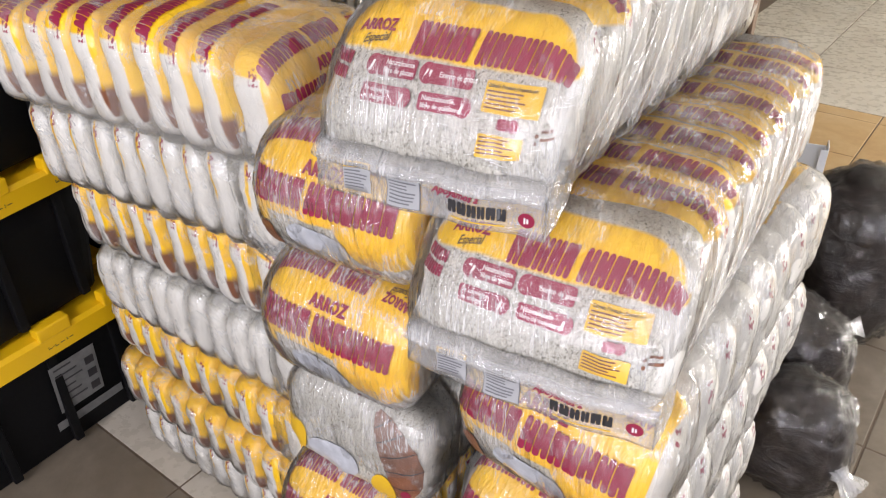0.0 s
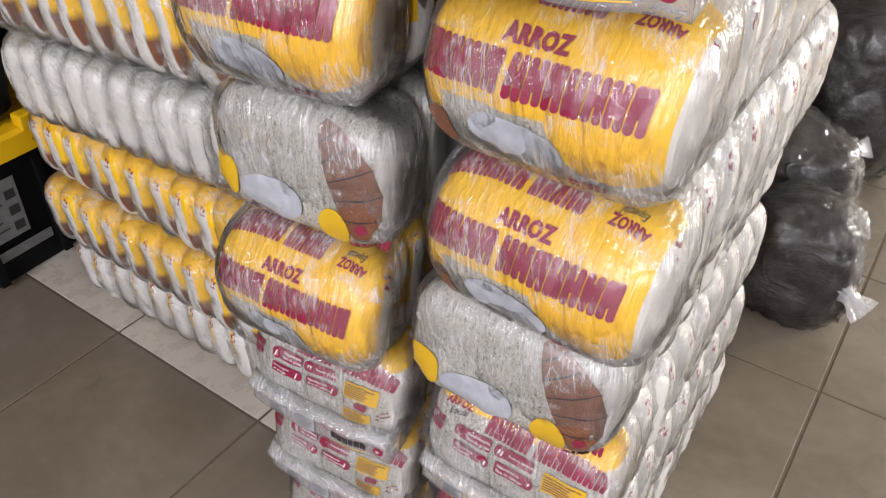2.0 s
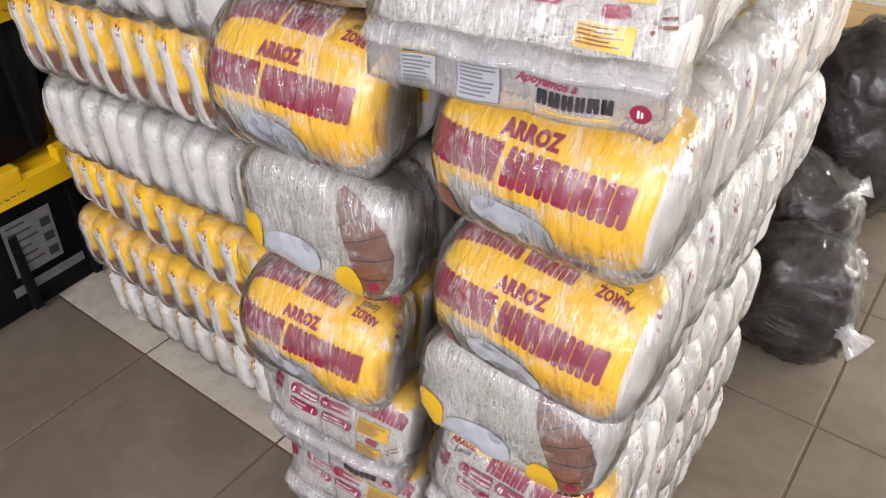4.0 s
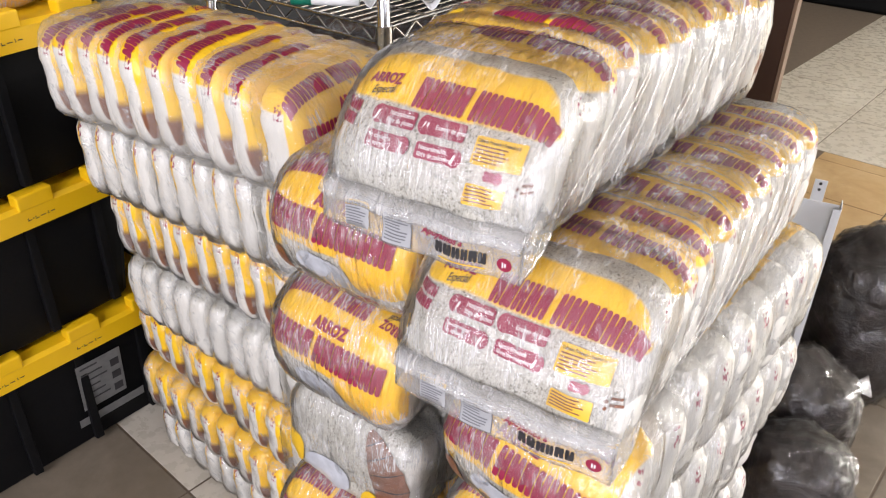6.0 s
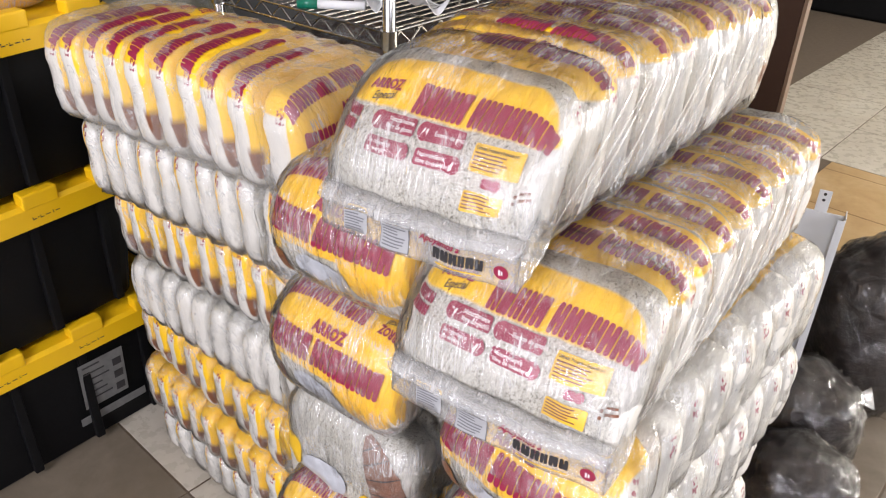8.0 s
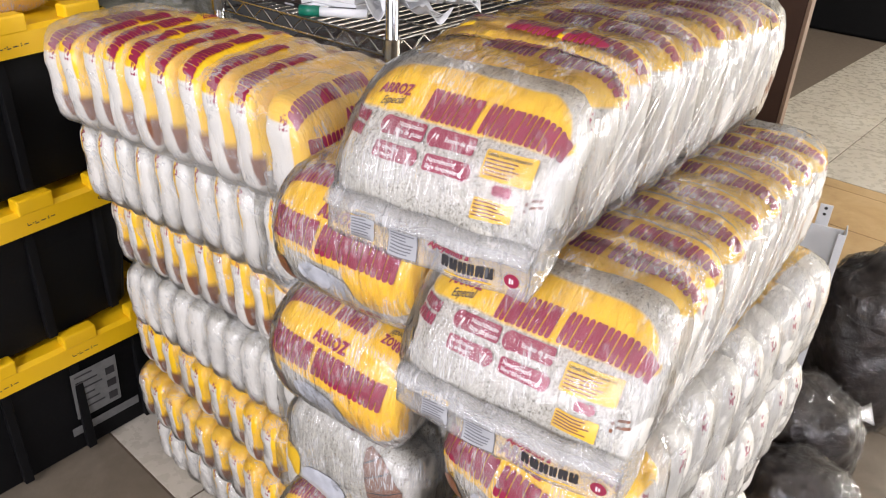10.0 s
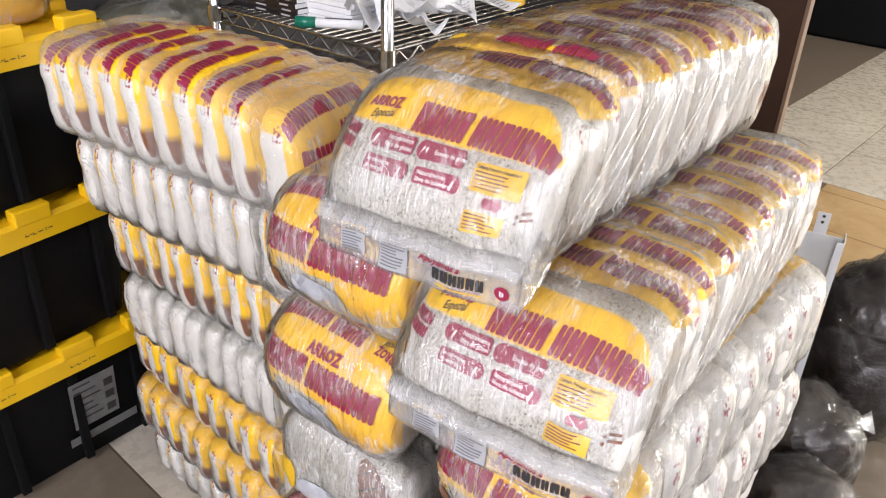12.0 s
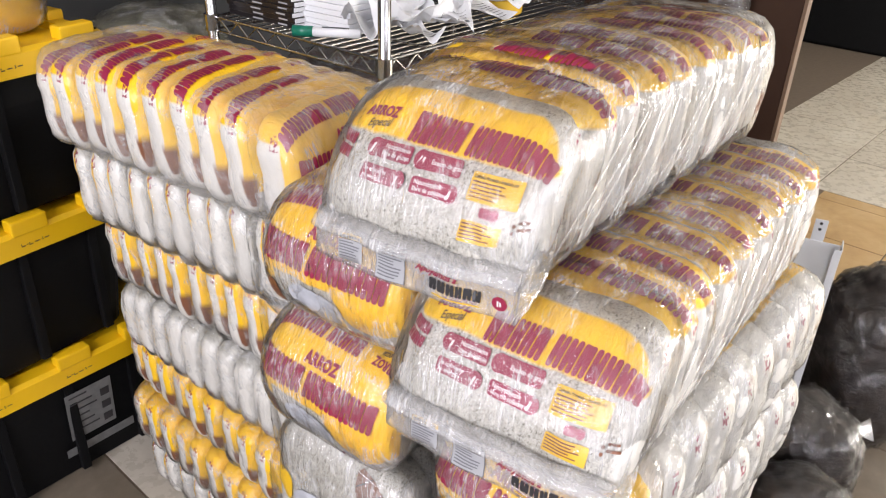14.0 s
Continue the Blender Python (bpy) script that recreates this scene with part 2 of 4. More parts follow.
# the same beige tile with a warm reflection put into its colour
TILE_WARM_LIT = tile_material("warm_lit_floor_tile", (0.36, 0.22, 0.09), (0.47, 0.31, 0.14), (0.56, 0.40, 0.21), 0.24)
BLACK_PLASTIC = plain("black_tote_plastic", (0.0045, 0.0045, 0.005), 0.6, vary=0.3, scale=20, shine=0.16)
YELLOW_PLASTIC = plain("yellow_lid_plastic", (0.85, 0.50, 0.008), 0.38, vary=0.10, scale=6)
CHROME = plain("chrome_wire", (0.46, 0.45, 0.44), 0.22, metal=1.0, vary=0.2, scale=40)
WOOD = plain("dark_brown_board", (0.042, 0.020, 0.011), 0.62, vary=0.4, scale=5, shine=0.2)
WOOD_EDGE = plain("pale_board_edge", (0.15, 0.09, 0.052), 0.55, vary=0.2)
PAPER = plain("white_paper", (0.78, 0.78, 0.79), 0.7, vary=0.05)
GLOSS_BLACK = plain("black_printed_cover", (0.016, 0.013, 0.014), 0.3, vary=0.3)
GREEN = plain("green_cap_plastic", (0.008, 0.16, 0.10), 0.3)
WHITE_METAL = plain("white_painted_metal", (0.66, 0.67, 0.68), 0.35, vary=0.08)
WALL = plain("painted_wall", (0.42, 0.41, 0.39), 0.8, vary=0.08, scale=2, bump=0.002)
CEILING = plain("white_ceiling_paint", (0.74, 0.73, 0.71), 0.85, vary=0.05, scale=2)
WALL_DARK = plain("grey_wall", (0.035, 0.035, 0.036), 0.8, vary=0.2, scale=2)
AMBER = plain("amber_syrup", (0.80, 0.46, 0.05), 0.12, vary=0.4, scale=14, coat=1.0)
DARK_FILL = plain("dark_dried_fill", (0.05, 0.026, 0.017), 0.6, vary=0.7, scale=45, bump=0.006)
BROWN_FILL = plain("brown_chip_fill", (0.13, 0.058, 0.032), 0.6, vary=0.75, scale=60, bump=0.006)
GREEN_FILL = plain("olive_leaf_fill", (0.20, 0.19, 0.12), 0.6, vary=0.6, scale=40, bump=0.006)


def sack_film(name, a, b):
    """Dark fill seen through a shiny clear sack, with its creases."""
    m = Nodes(name)
    obj = m.coord.outputs["Object"]
    fill = m.noise(obj, 26, 5, 0.7)
    cr = m.noise(m.scaled(obj, 5, 5, 9), 1.6, 4, 0.6, 2.2)
    cr2 = m.noise(m.scaled(obj, 22, 18, 7), 1.2, 4, 0.6, 1.5)
    col = m.ramp(fill, (0.35, a), (0.62, b), (0.8, tuple(v * 1.9 for v in b)))
    col = m.mix(m.math("MULTIPLY", m.step(cr, 0.66, 0.05), 0.15), col, (0.20, 0.19, 0.18))
    return m.set(Base_Color=col, Roughness=0.45, Coat_Weight=0.35, Coat_Roughness=0.16, Normal=m.bump(cr, 0.8, 0.012, m.bump(cr2, 0.5, 0.005, m.bump(fill, 0.4, 0.004))))


SACK = sack_film("dark_filled_sack", (0.012, 0.008, 0.007), (0.040, 0.029, 0.025))


# ---- mesh helpers ----
def mesh_of(name, bm, material, smooth=False):
    bmesh.ops.recalc_face_normals(bm, faces=bm.faces)
    me = bpy.data.meshes.new(name)
    bm.to_mesh(me)
    bm.free()
    me.materials.append(material)
    if smooth:
        me.polygons.foreach_set("use_smooth", [True] * len(me.polygons))
    return me


def hang(name, me, parent=None, m=None, label=""):
    ob = new(name, me)
    if parent:
        ob.parent = parent
    if m is not None:
        ob.matrix_local = m
    return tagged(ob, label)


def part(name, bm, material, parent=None, label="", smooth=False, m=None):
    return hang(name, mesh_of(name, bm, material, smooth), parent, m, label)


def base(name, m, label, category, group="", kind=""):
    ob = new(name)
    ob.empty_display_size = 0.05
    ob.matrix_world = m
    return tagged(ob, label, category, group, kind)


def box(bm, x0, y0, z0, x1, y1, z1, bevel=0.0, m=None):
    made = bmesh.ops.create_cube(bm, size=1.0)["verts"]
    for v in made:
        v.co = Vector(((x0 + x1) / 2 + v.co.x * (x1 - x0), (y0 + y1) / 2 + v.co.y * (y1 - y0), (z0 + z1) / 2 + v.co.z * (z1 - z0)))
    if bevel:
        edges = list({e for v in made for e in v.link_edges})
        r = bmesh.ops.bevel(bm, geom=edges, offset=bevel, segments=2, profile=0.5, affect="EDGES")
        made = list({v for f in r["faces"] for v in f.verts} | {v for v in made if v.is_valid})
    if m is not None:
        for v in made:
            v.co = m @ v.co
    return bm


def rod(bm, a, b, r, sides=10):
    a, b = Vector(a), Vector(b)
    d = b - a
    rot = d.to_track_quat("Z", "Y").to_matrix().to_4x4()
    bmesh.ops.create_cone(bm, cap_ends=True, segments=sides, radius1=r, radius2=r, depth=d.length, matrix=Matrix.Translation((a + b) / 2) @ rot)
    return bm


def lathe(bm, profile, sides=28):
    rings = [[bm.verts.new((r * math.cos(2 * math.pi * i / sides), r * math.sin(2 * math.pi * i / sides), z)) for i in range(sides)] for r, z in profile]
    for p, q in zip(rings, rings[1:]):
        for i in range(sides):
            bm.faces.new((p[i], p[(i + 1) % sides], q[(i + 1) % sides], q[i]))
    bm.faces.new(rings[0])
    bm.faces.new(rings[-1])
    return bm


def cube_grid(n):
    """A cube of side 2 cut n times, as a bmesh."""
    bm = bmesh.new()
    bmesh.ops.create_cube(bm, size=2.0)
    bmesh.ops.subdivide_edges(bm, edges=bm.edges[:], cuts=n, use_grid_fill=True)
    return bm


# ---- rice pouches ----
HX, HZ = 0.150, 0.095
POW = 3.1


Form = collections.namedtuple("Form", "hy slump heel seed px pz")   # half thickness, how far the top sinks back, from which height on, which creases, how square the ends and the tops


def settle(form, v):
    """A full pouch slumps: its top sinks back behind its foot."""
    u = max(0.0, (v.z - form.heel) / (HZ - form.heel))
    return Vector((v.x, v.y + form.slump * u ** 1.45, v.z))


def creased(form, d):
    """The skin of a full pouch, from its place on the unit form: dents, creases, gathered ends, then the slump."""
    seed, rough = form.seed, 0.0036
    q = Vector((d.x * HX, d.y * form.hy, d.z * HZ))
    w = noise.noise(Vector((q.x * 22, q.y * 22 + seed * 7.3, q.z * 22))) * rough + noise.noise(Vector((q.x * 70 + seed, q.y * 55, q.z * 34))) * rough * 0.45
    rim = max(0.0, abs(d.x) - 0.75) * 4
    w += math.sin(q.z * 260 + 9 * noise.noise(Vector((q.z * 30, seed, 0)))) * 0.0016 * rim
    return settle(form, q + Vector((d.x * 0.6, d.y, d.z)) * w)


def pouch_shape(bm, form):
    rest = []
    for v in bm.verts:
        d = v.co.copy()
        # spread the cuts towards the rims
        d = Vector([math.copysign(abs(c) ** 0.85, c) for c in d])
        lo, hi = 0.2, 2.0
        for _ in range(24):
            k = (lo + hi) / 2
            full = (abs(d.x) * k) ** form.px + (abs(d.y) * k) ** POW + (abs(d.z) * k) ** form.pz
            lo, hi = (lo, k) if full > 1 else (k, hi)
        d *= lo
        rest.append(d.copy())
        v.co = creased(form, d)
    return bm, rest


POUCHES = {}


def pouch_mesh(form, material):
    key = (form, material.name)
    if key not in POUCHES:
        bm, rest = pouch_shape(cube_grid(18 if form.hy > 0.048 else 11), form)
        me = mesh_of("rice_bag", bm, material, True)
        flat = [c for d in rest for c in d]
        me.attributes.new("rest", "FLOAT_VECTOR", "POINT").data.foreach_set("vector", flat)
        POUCHES[key] = me
    return POUCHES[key]


def on_face(form, lift, turn=None):
    """Lays a flat drawing on the reading side of a pouch, or with a turn on its bold side."""
    def lay(x, z):
        a, b = abs(x / HX), abs(z / HZ)
        y = max(0.02, 1 - a ** form.px - b ** form.pz) ** (1 / POW)
        d, out = Vector((x / HX, -y, z / HZ)), Vector((0, -lift, lift * 0.7 * max(0.0, z / HZ)))
        return creased(form, turn @ d) + turn.to_3x3() @ out if turn else creased(form, d) + out
    return lay


def on_band(form, lift):
    """Lays a flat drawing over the top: z is the way from the ridge towards the reading side, downwards negative."""
    steps, hy = 200, form.hy
    th = [math.pi / 2 * i / steps for i in range(steps + 1)]
    pts = [(hy * math.sin(t) ** (2 / POW) if t > 0 else 0.0, HZ * math.cos(t) ** (2 / form.pz) if t < math.pi / 2 else 0.0) for t in th]
    run = [0.0]
    for p, q in zip(pts, pts[1:]):
        run.append(run[-1] + math.hypot(q[0] - p[0], q[1] - p[1]))

    def lay(x, z):
        s = abs(z)
        i = min(steps - 1, max(0, int(np.searchsorted(run, s)) - 1))
        f = min(1.0, (s - run[i]) / max(1e-9, run[i + 1] - run[i]))
        py, pz = (pts[i][k] * (1 - f) + pts[i + 1][k] * f for k in (0, 1))
        k = max(0.02, 1 - abs(x / HX) ** form.px)
        ky, kz = k ** (1 / POW), k ** (1 / form.pz)
        py = -py if z <= 0 else py
        nv = Vector((0, py / hy ** 2, pz / HZ ** 2)).normalized()
        return creased(form, Vector((x / HX, py * ky / hy, pz * kz / HZ))) + nv * lift
    return lay


def polygons(bm, shapes):
    for s in shapes:
        vs = [bm.verts.new((p[0], p[1], 0)) for p in s]
        try:
            bm.faces.new(vs)
        except ValueError:
            pass
    return bm


def rounded(x0, z0, x1, z1, r, slant=0.0):
    pts = []
    for cx, cz, a0 in ((x1 - r, z1 - r, 0), (x0 + r, z1 - r, 90), (x0 + r, z0 + r, 180), (x1 - r, z0 + r, 270)):
        for k in range(4):
            a = radians(a0 + 30 * k)
            px, pz = cx + r * math.cos(a), cz + r * math.sin(a)
            pts.append((px + slant * (pz - z0), pz))
    return pts


def disc(cx, cz, r, n=18):
    return [(cx + r * math.cos(2 * math.pi * i / n), cz + r * math.sin(2 * math.pi * i / n)) for i in range(n)]


GLYPHS = {}


def words(text, size, bold=0.0, shear=0.0, narrow=1.0, spacing=1.0):
    """Flat triangles of a text in the built-in font, with its corner at 0, 0."""
    key = (text, size, bold, shear, narrow, spacing)
    if key not in GLYPHS:
        cu = bpy.data.curves.new("lettering", "FONT")
        cu.body, cu.size, cu.offset, cu.shear, cu.space_character = text, size, bold, shear, spacing
        cu.resolution_u = 2
        ob = bpy.data.objects.new("lettering", cu)
        me = ob.to_mesh()
        pts = [(v.co.x * narrow, v.co.y) for v in me.vertices]
        GLYPHS[key] = [[pts[i] for i in p.vertices] for p in me.polygons]
        ob.to_mesh_clear()
        bpy.data.objects.remove(ob)
        bpy.data.curves.remove(cu)
    return GLYPHS[key]


def moved(shapes, dx, dz, turn=0.0, flip=False):
    c, s = math.cos(radians(turn)), math.sin(radians(turn))
    out = [[(dx + c * x - s * z, dz + s * x + c * z) for x, z in p] for p in shapes]
    return [[(-x, z) for x, z in reversed(p)] for p in out] if flip else out


def blocks(x0, z0, high, widths, gap, slant=0.14):
    """A brand mark as plain heavy slanted blocks, each slit once or twice."""
    out, x = [], x0
    for k, w in enumerate(widths):
        if w < 0:
            x -= w
            continue
        r = min(w, high) * 0.20
        a, b = z0, z0 + high
        def bar(fx0, fx1, fz0, fz1, r=0.0):
            p = [x + w * fx0, a + high * fz0, x + w * fx1, a + high * fz1]
            if r:
                return rounded(*p, r, slant) if slant == 0 else [(px + slant * (fz0 * high), pz) for px, pz in rounded(*p, r, slant)]
            return [(p[0] + slant * (p[1] - a), p[1]), (p[2] + slant * (p[1] - a), p[1]), (p[2] + slant * (p[3] - a), p[3]), (p[0] + slant * (p[3] - a), p[3])]
        lo, hi = ((0.34, 1.0), (0.0, 0.62), (0.36, 0.64), (0.30, 0.78))[k % 4]
        out += [bar(0, 0.46, 0, 1, r), bar(0.56, 1, 0, 1, r), bar(0.45, 0.57, lo, hi)]
        x += w + gap
    return out


def bars(x0, z0, x1, z1, rows, seed=0):
    rnd = random.Random(seed)
    h = (z1 - z0) / (rows * 2.4)
    return [[(x0, z1 - 2.4 * h * i - h), (x0 + (x1 - x0) * f, z1 - 2.4 * h * i - h), (x0 + (x1 - x0) * f, z1 - 2.4 * h * i), (x0, z1 - 2.4 * h * i)]
            for i in range(rows) for f in (rnd.uniform(0.6, 1.0),)]


PRINTS = {}


def print_mesh(key, shapes, lay, material, cell=0.009):
    """A flat drawing cut small and laid on a pouch."""
    if key not in PRINTS:
        bm = polygons(bmesh.new(), shapes)
        for axis in (0, 1):
            if not bm.verts:
                break
            lo, hi = min(v.co[axis] for v in bm.verts), max(v.co[axis] for v in bm.verts)
            for k in range(math.floor(lo / cell) + 1, math.ceil(hi / cell)):
                co, no = Vector((0, 0, 0)), Vector((0, 0, 0))
                co[axis], no[axis] = k * cell, 1
                bmesh.ops.bisect_plane(bm, geom=bm.verts[:] + bm.edges[:] + bm.faces[:], plane_co=co, plane_no=no)
        for v in bm.verts:
            v.co = lay(v.co.x, v.co.y)
        PRINTS[key] = mesh_of("print", bm, material, True)
    return PRINTS[key]


MARK = (0.0136, 0.0136, 0.0125, 0.012, 0.0134, -0.007, 0.0136, 0.0142, 0.0136, 0.0136, 0.0142, 0.0136, 0.0146)


def stripe_prints(bag, form, low):
    """The lettering of the yellow band along the top."""
    lay = on_band(form, 0.0022)
    hang("brand_mark", print_mesh(("mark", form, low), blocks(-0.046, -low - 0.014, 0.029, MARK, 0.0014), lay, INK), bag)
    hang("lettering", print_mesh(("arroz", form, low), moved(words("ARROZ", 0.0135, 0.0006, 0.1), -0.118, -low + 0.004), lay, INK), bag)
    hang("script_lettering", print_mesh(("esp", form, low), moved(words("Especial", 0.012, 0.0001, 0.5, 0.8), -0.108, -low - 0.009, 8), lay, INK_DARK), bag)


def reading_prints(bag, form):
    """The panels and labels of the reading side."""
    lay, top = on_face(form, 0.0026), on_face(form, 0.0034)
    def say(key, shapes, material, upper=False, name="lettering", label=""):
        hang(name, print_mesh((key, form), shapes, top if upper else lay, material), bag, None, label)
    for k, (x, z, rows, left) in enumerate(((-0.086, 0.022, ("Naturalmente", "libre de gluten"), True), (-0.090, -0.003, ("Se convierte", "en energía"), False),
                                            (-0.018, 0.022, ("Exento de grasas",), True), (-0.018, -0.003, ("Naturalmente", "libre de colesterol"), False))):
        w = 0.058
        cx = x + 0.004 if left else x + w - 0.004
        say(f"panel{k}", [rounded(x, z, x + w, z + 0.0175, 0.0035)], INK, name="claim_panel", label="crimson printed panel with small white words")
        say(f"badge{k}", [disc(cx, z + 0.0088, 0.0095)], INK, True, "claim_badge")
        say(f"sign{k}", [rounded(cx - 0.005, z + 0.0025, cx - 0.002, z + 0.0125, 0.001, 0.3), rounded(cx, z + 0.003, cx + 0.003, z + 0.012, 0.001, 0.3)], INK_WHITE, True, "badge_sign")
        for r, row in enumerate(rows):
            say(f"words{k}{r}", moved(words(row, 0.0066, 0.0001), x + (0.018 if left else 0.004), z + (0.0105 if len(rows) > 1 else 0.007) - 0.007 * r), INK_WHITE, True)
    say("side_mark", blocks(-0.143, 0.026, 0.012, (0.007, 0.006, 0.006, 0.007), 0.0008) + blocks(-0.146, 0.011, 0.012, (0.006, 0.007, 0.006, 0.007), 0.0008), INK, name="brand_mark")
    say("label1", [rounded(0.056, 0.006, 0.120, 0.034, 0.002)], INK_YELLOW, name="yellow_label", label="yellow printed label with small dark lines")
    say("label1a", moved(words("Cultivado, Procesado y Empacado por:", 0.0046, 0.0001, 0, 0.76), 0.0585, 0.0285), INK_DARK, True)
    say("label1b", bars(0.0585, 0.008, 0.117, 0.026, 5, 4), INK_BROWN, True, "label_text")
    say("label2", [rounded(0.060, -0.034, 0.110, -0.012, 0.002)], INK_YELLOW, name="yellow_label", label="yellow printed label with small dark lines")
    say("label2b", bars(0.062, -0.032, 0.108, -0.014, 5, 7), INK_BROWN, True, "label_text")
    say("stamp", [rounded(0.078, -0.007, 0.092, 0.003, 0.003), disc(0.096, -0.002, 0.0058)], INK, name="stamp_mark")
    say("social", [disc(0.122, -0.008, 0.002, 10), disc(0.122, -0.015, 0.002, 10)] + bars(0.126, -0.017, 0.142, -0.003, 2, 3), INK_BROWN, name="small_mark")


def hem(bag, form, drop):
    """The folded clear foot of the front pouch: an upright strip with printed notes, a seal lip over it and a drawn-out gusset at each end."""
    nx, nz = 30, 6
    top, deep = -0.046 - drop, 0.052

    def at(u, w):
        x = -0.142 + u * 0.290
        bow = 1 - abs(2 * u - 1) ** 2.4
        y = -form.hy * (0.80 + 0.22 * bow) - 0.009 - 0.003 * w + 0.0025 * noise.noise(Vector((x * 30, w * 3, 1.7)))
        return Vector((x, y, top - deep * w - 0.003 * (1 - bow) + 0.0015 * math.sin(x * 70)))

    def patch(rows, name, material, label):
        bm = bmesh.new()
        grid = [[bm.verts.new(p) for p in row] for row in rows]
        for p, q in zip(grid, grid[1:]):
            for i in range(len(p) - 1):
                bm.faces.new((p[i], p[i + 1], q[i + 1], q[i]))
        part(name, bm, material, bag, label, True).modifiers.new("thick", "SOLIDIFY").thickness = 0.0006
    us = [i / nx for i in range(nx + 1)]
    patch([[at(u, j / nz) for u in us] for j in range(nz + 1)], "clear_hem", FLAP, "clear grey plastic foot with small print")
    lip = []
    for out, down in ((0.010, 0.010), (-0.001, 0.003), (-0.008, -0.004), (-0.010, -0.009)):
        lip.append([at(u, 0) + Vector((0, out + 0.002 * noise.noise(Vector((u * 40, down * 90, 0))), down)) for u in us])
    patch(lip, "seal_lip", FOLD, "glossy clear seal")
    for e in (0, 1):
        rows = []
        for j in range(7):
            f = j / 6
            low, high = at(e, 1), at(e, 0)
            inner = Vector((low.x * 0.955, form.hy * 0.9, 0))
            rows.append([(high + (low - high) * f) * (1 - g) + (inner + Vector((0, 0, 0.040 - 0.115 * f))) * g + Vector(((e - 0.5) * 0.010 * math.sin(math.pi * g) * (0.4 + f), 0, 0)) for g in (0, 0.25, 0.5, 0.75, 1)])
        patch(rows, "gusset", FOLD, "")

    def lay(lift):
        return lambda x, z: at((x + 0.024 + 0.142) / 0.290, (top + drop - z) / deep) + Vector((0, -lift, 0))
    for key, shapes, mat, lift, nm in (
            ("hem_note1", [rounded(-0.122, -0.090, -0.084, -0.062, 0.001)], INK_GREY, 0.0016, "note_panel"),
            ("hem_note1b", bars(-0.120, -0.088, -0.086, -0.064, 6, 1), INK_MID, 0.0022, "note_text"),
            ("hem_strip", [rounded(-0.122, -0.061, -0.084, -0.053, 0.001)], INK_YELLOW, 0.0016, "note_strip"),
            ("hem_strip_mark", blocks(-0.119, -0.060, 0.005, (0.004, 0.004, 0.004, 0.004, 0.004, 0.004, 0.004), 0.0006, 0.1), INK_DARK, 0.0024, "note_mark"),
            ("hem_note2", [rounded(-0.062, -0.094, -0.018, -0.054, 0.001)], INK_MID, 0.0014, "note_border"),
            ("hem_note2a", [rounded(-0.0608, -0.0928, -0.0192, -0.0552, 0.001)], INK_GREY, 0.0018, "note_panel"),
            ("hem_note2b", bars(-0.058, -0.091, -0.022, -0.057, 8, 2), INK_MID, 0.0024, "note_text"),
            ("hem_mark", blocks(0.016, -0.084, 0.015, (0.009, 0.010, 0.010, 0.008, 0.010, 0.010), 0.0018, 0.0), INK_DARK, 0.0022, "charity_mark"),
            ("hem_dot", [disc(0.104, -0.077, 0.0088)], INK, 0.0022, "round_mark"),
            ("hem_dot_sign", [rounded(0.1015, -0.081, 0.1035, -0.073, 0.0006), rounded(0.1045, -0.080, 0.1065, -0.074, 0.0006)], INK_WHITE, 0.0030, "badge_sign"),
            ("hem_line", bars(0.020, -0.092, 0.092, -0.0885, 1, 5), INK_YELLOW, 0.0022, "note_strip")):
        hang(nm, print_mesh((key, form, drop), shapes, lay(lift), mat), bag)
    hang("script_lettering", print_mesh(("hem_words", form, drop), moved(words("Apoyamos a", 0.012, 0.0003, 0.35, 0.9), -0.004, -0.066), lay(0.0022), INK), bag)


def bold_prints(bag, form):
    """The bold side: a word, the big mark and a brown horn low down. Drawn as read, then turned to the far side."""
    turn = Matrix.Rotation(math.pi, 4, "Z")
    lay, top = on_face(form, 0.0026, turn), on_face(form, 0.0034, turn)
    def say(key, shapes, mat, upper, name):
        hang(name, print_mesh((key, form), shapes, top if upper else lay, mat), bag)
    say("b_arroz", moved(words("ARROZ", 0.021, 0.0012, 0.0, 0.95, 1.1), -0.046, 0.047, 0), INK, False, "lettering")
    say("b_mark", blocks(-0.138, -0.002, 0.042, (0.0195, 0.0195, 0.0185, 0.017, 0.0185, -0.007, 0.020, 0.020, 0.0195, 0.0195, 0.020, 0.0195, 0.020), 0.0016, 0.04), INK, False, "brand_mark")
    horn = [(-0.132, -0.050), (-0.118, -0.038), (-0.100, -0.042), (-0.092, -0.056), (-0.084, -0.074), (-0.100, -0.078), (-0.118, -0.068)]
    say("b_horn", [horn], INK_BROWN, False, "horn_print")
    # pale oval below the mark: painted sky reflection
    say("b_sheen", [[(-0.014 + 0.056 * math.cos(a), -0.050 + 0.026 * math.sin(a) - 0.12 * 0.056 * math.cos(a)) for a in (2 * math.pi * k / 28 for k in range(28))]], INK_PALE, False, "rice_bowl_print")
    say("b_low", blocks(0.046, -0.084, 0.012, (0.012, 0.012, 0.012), 0.002), INK, False, "brand_mark")


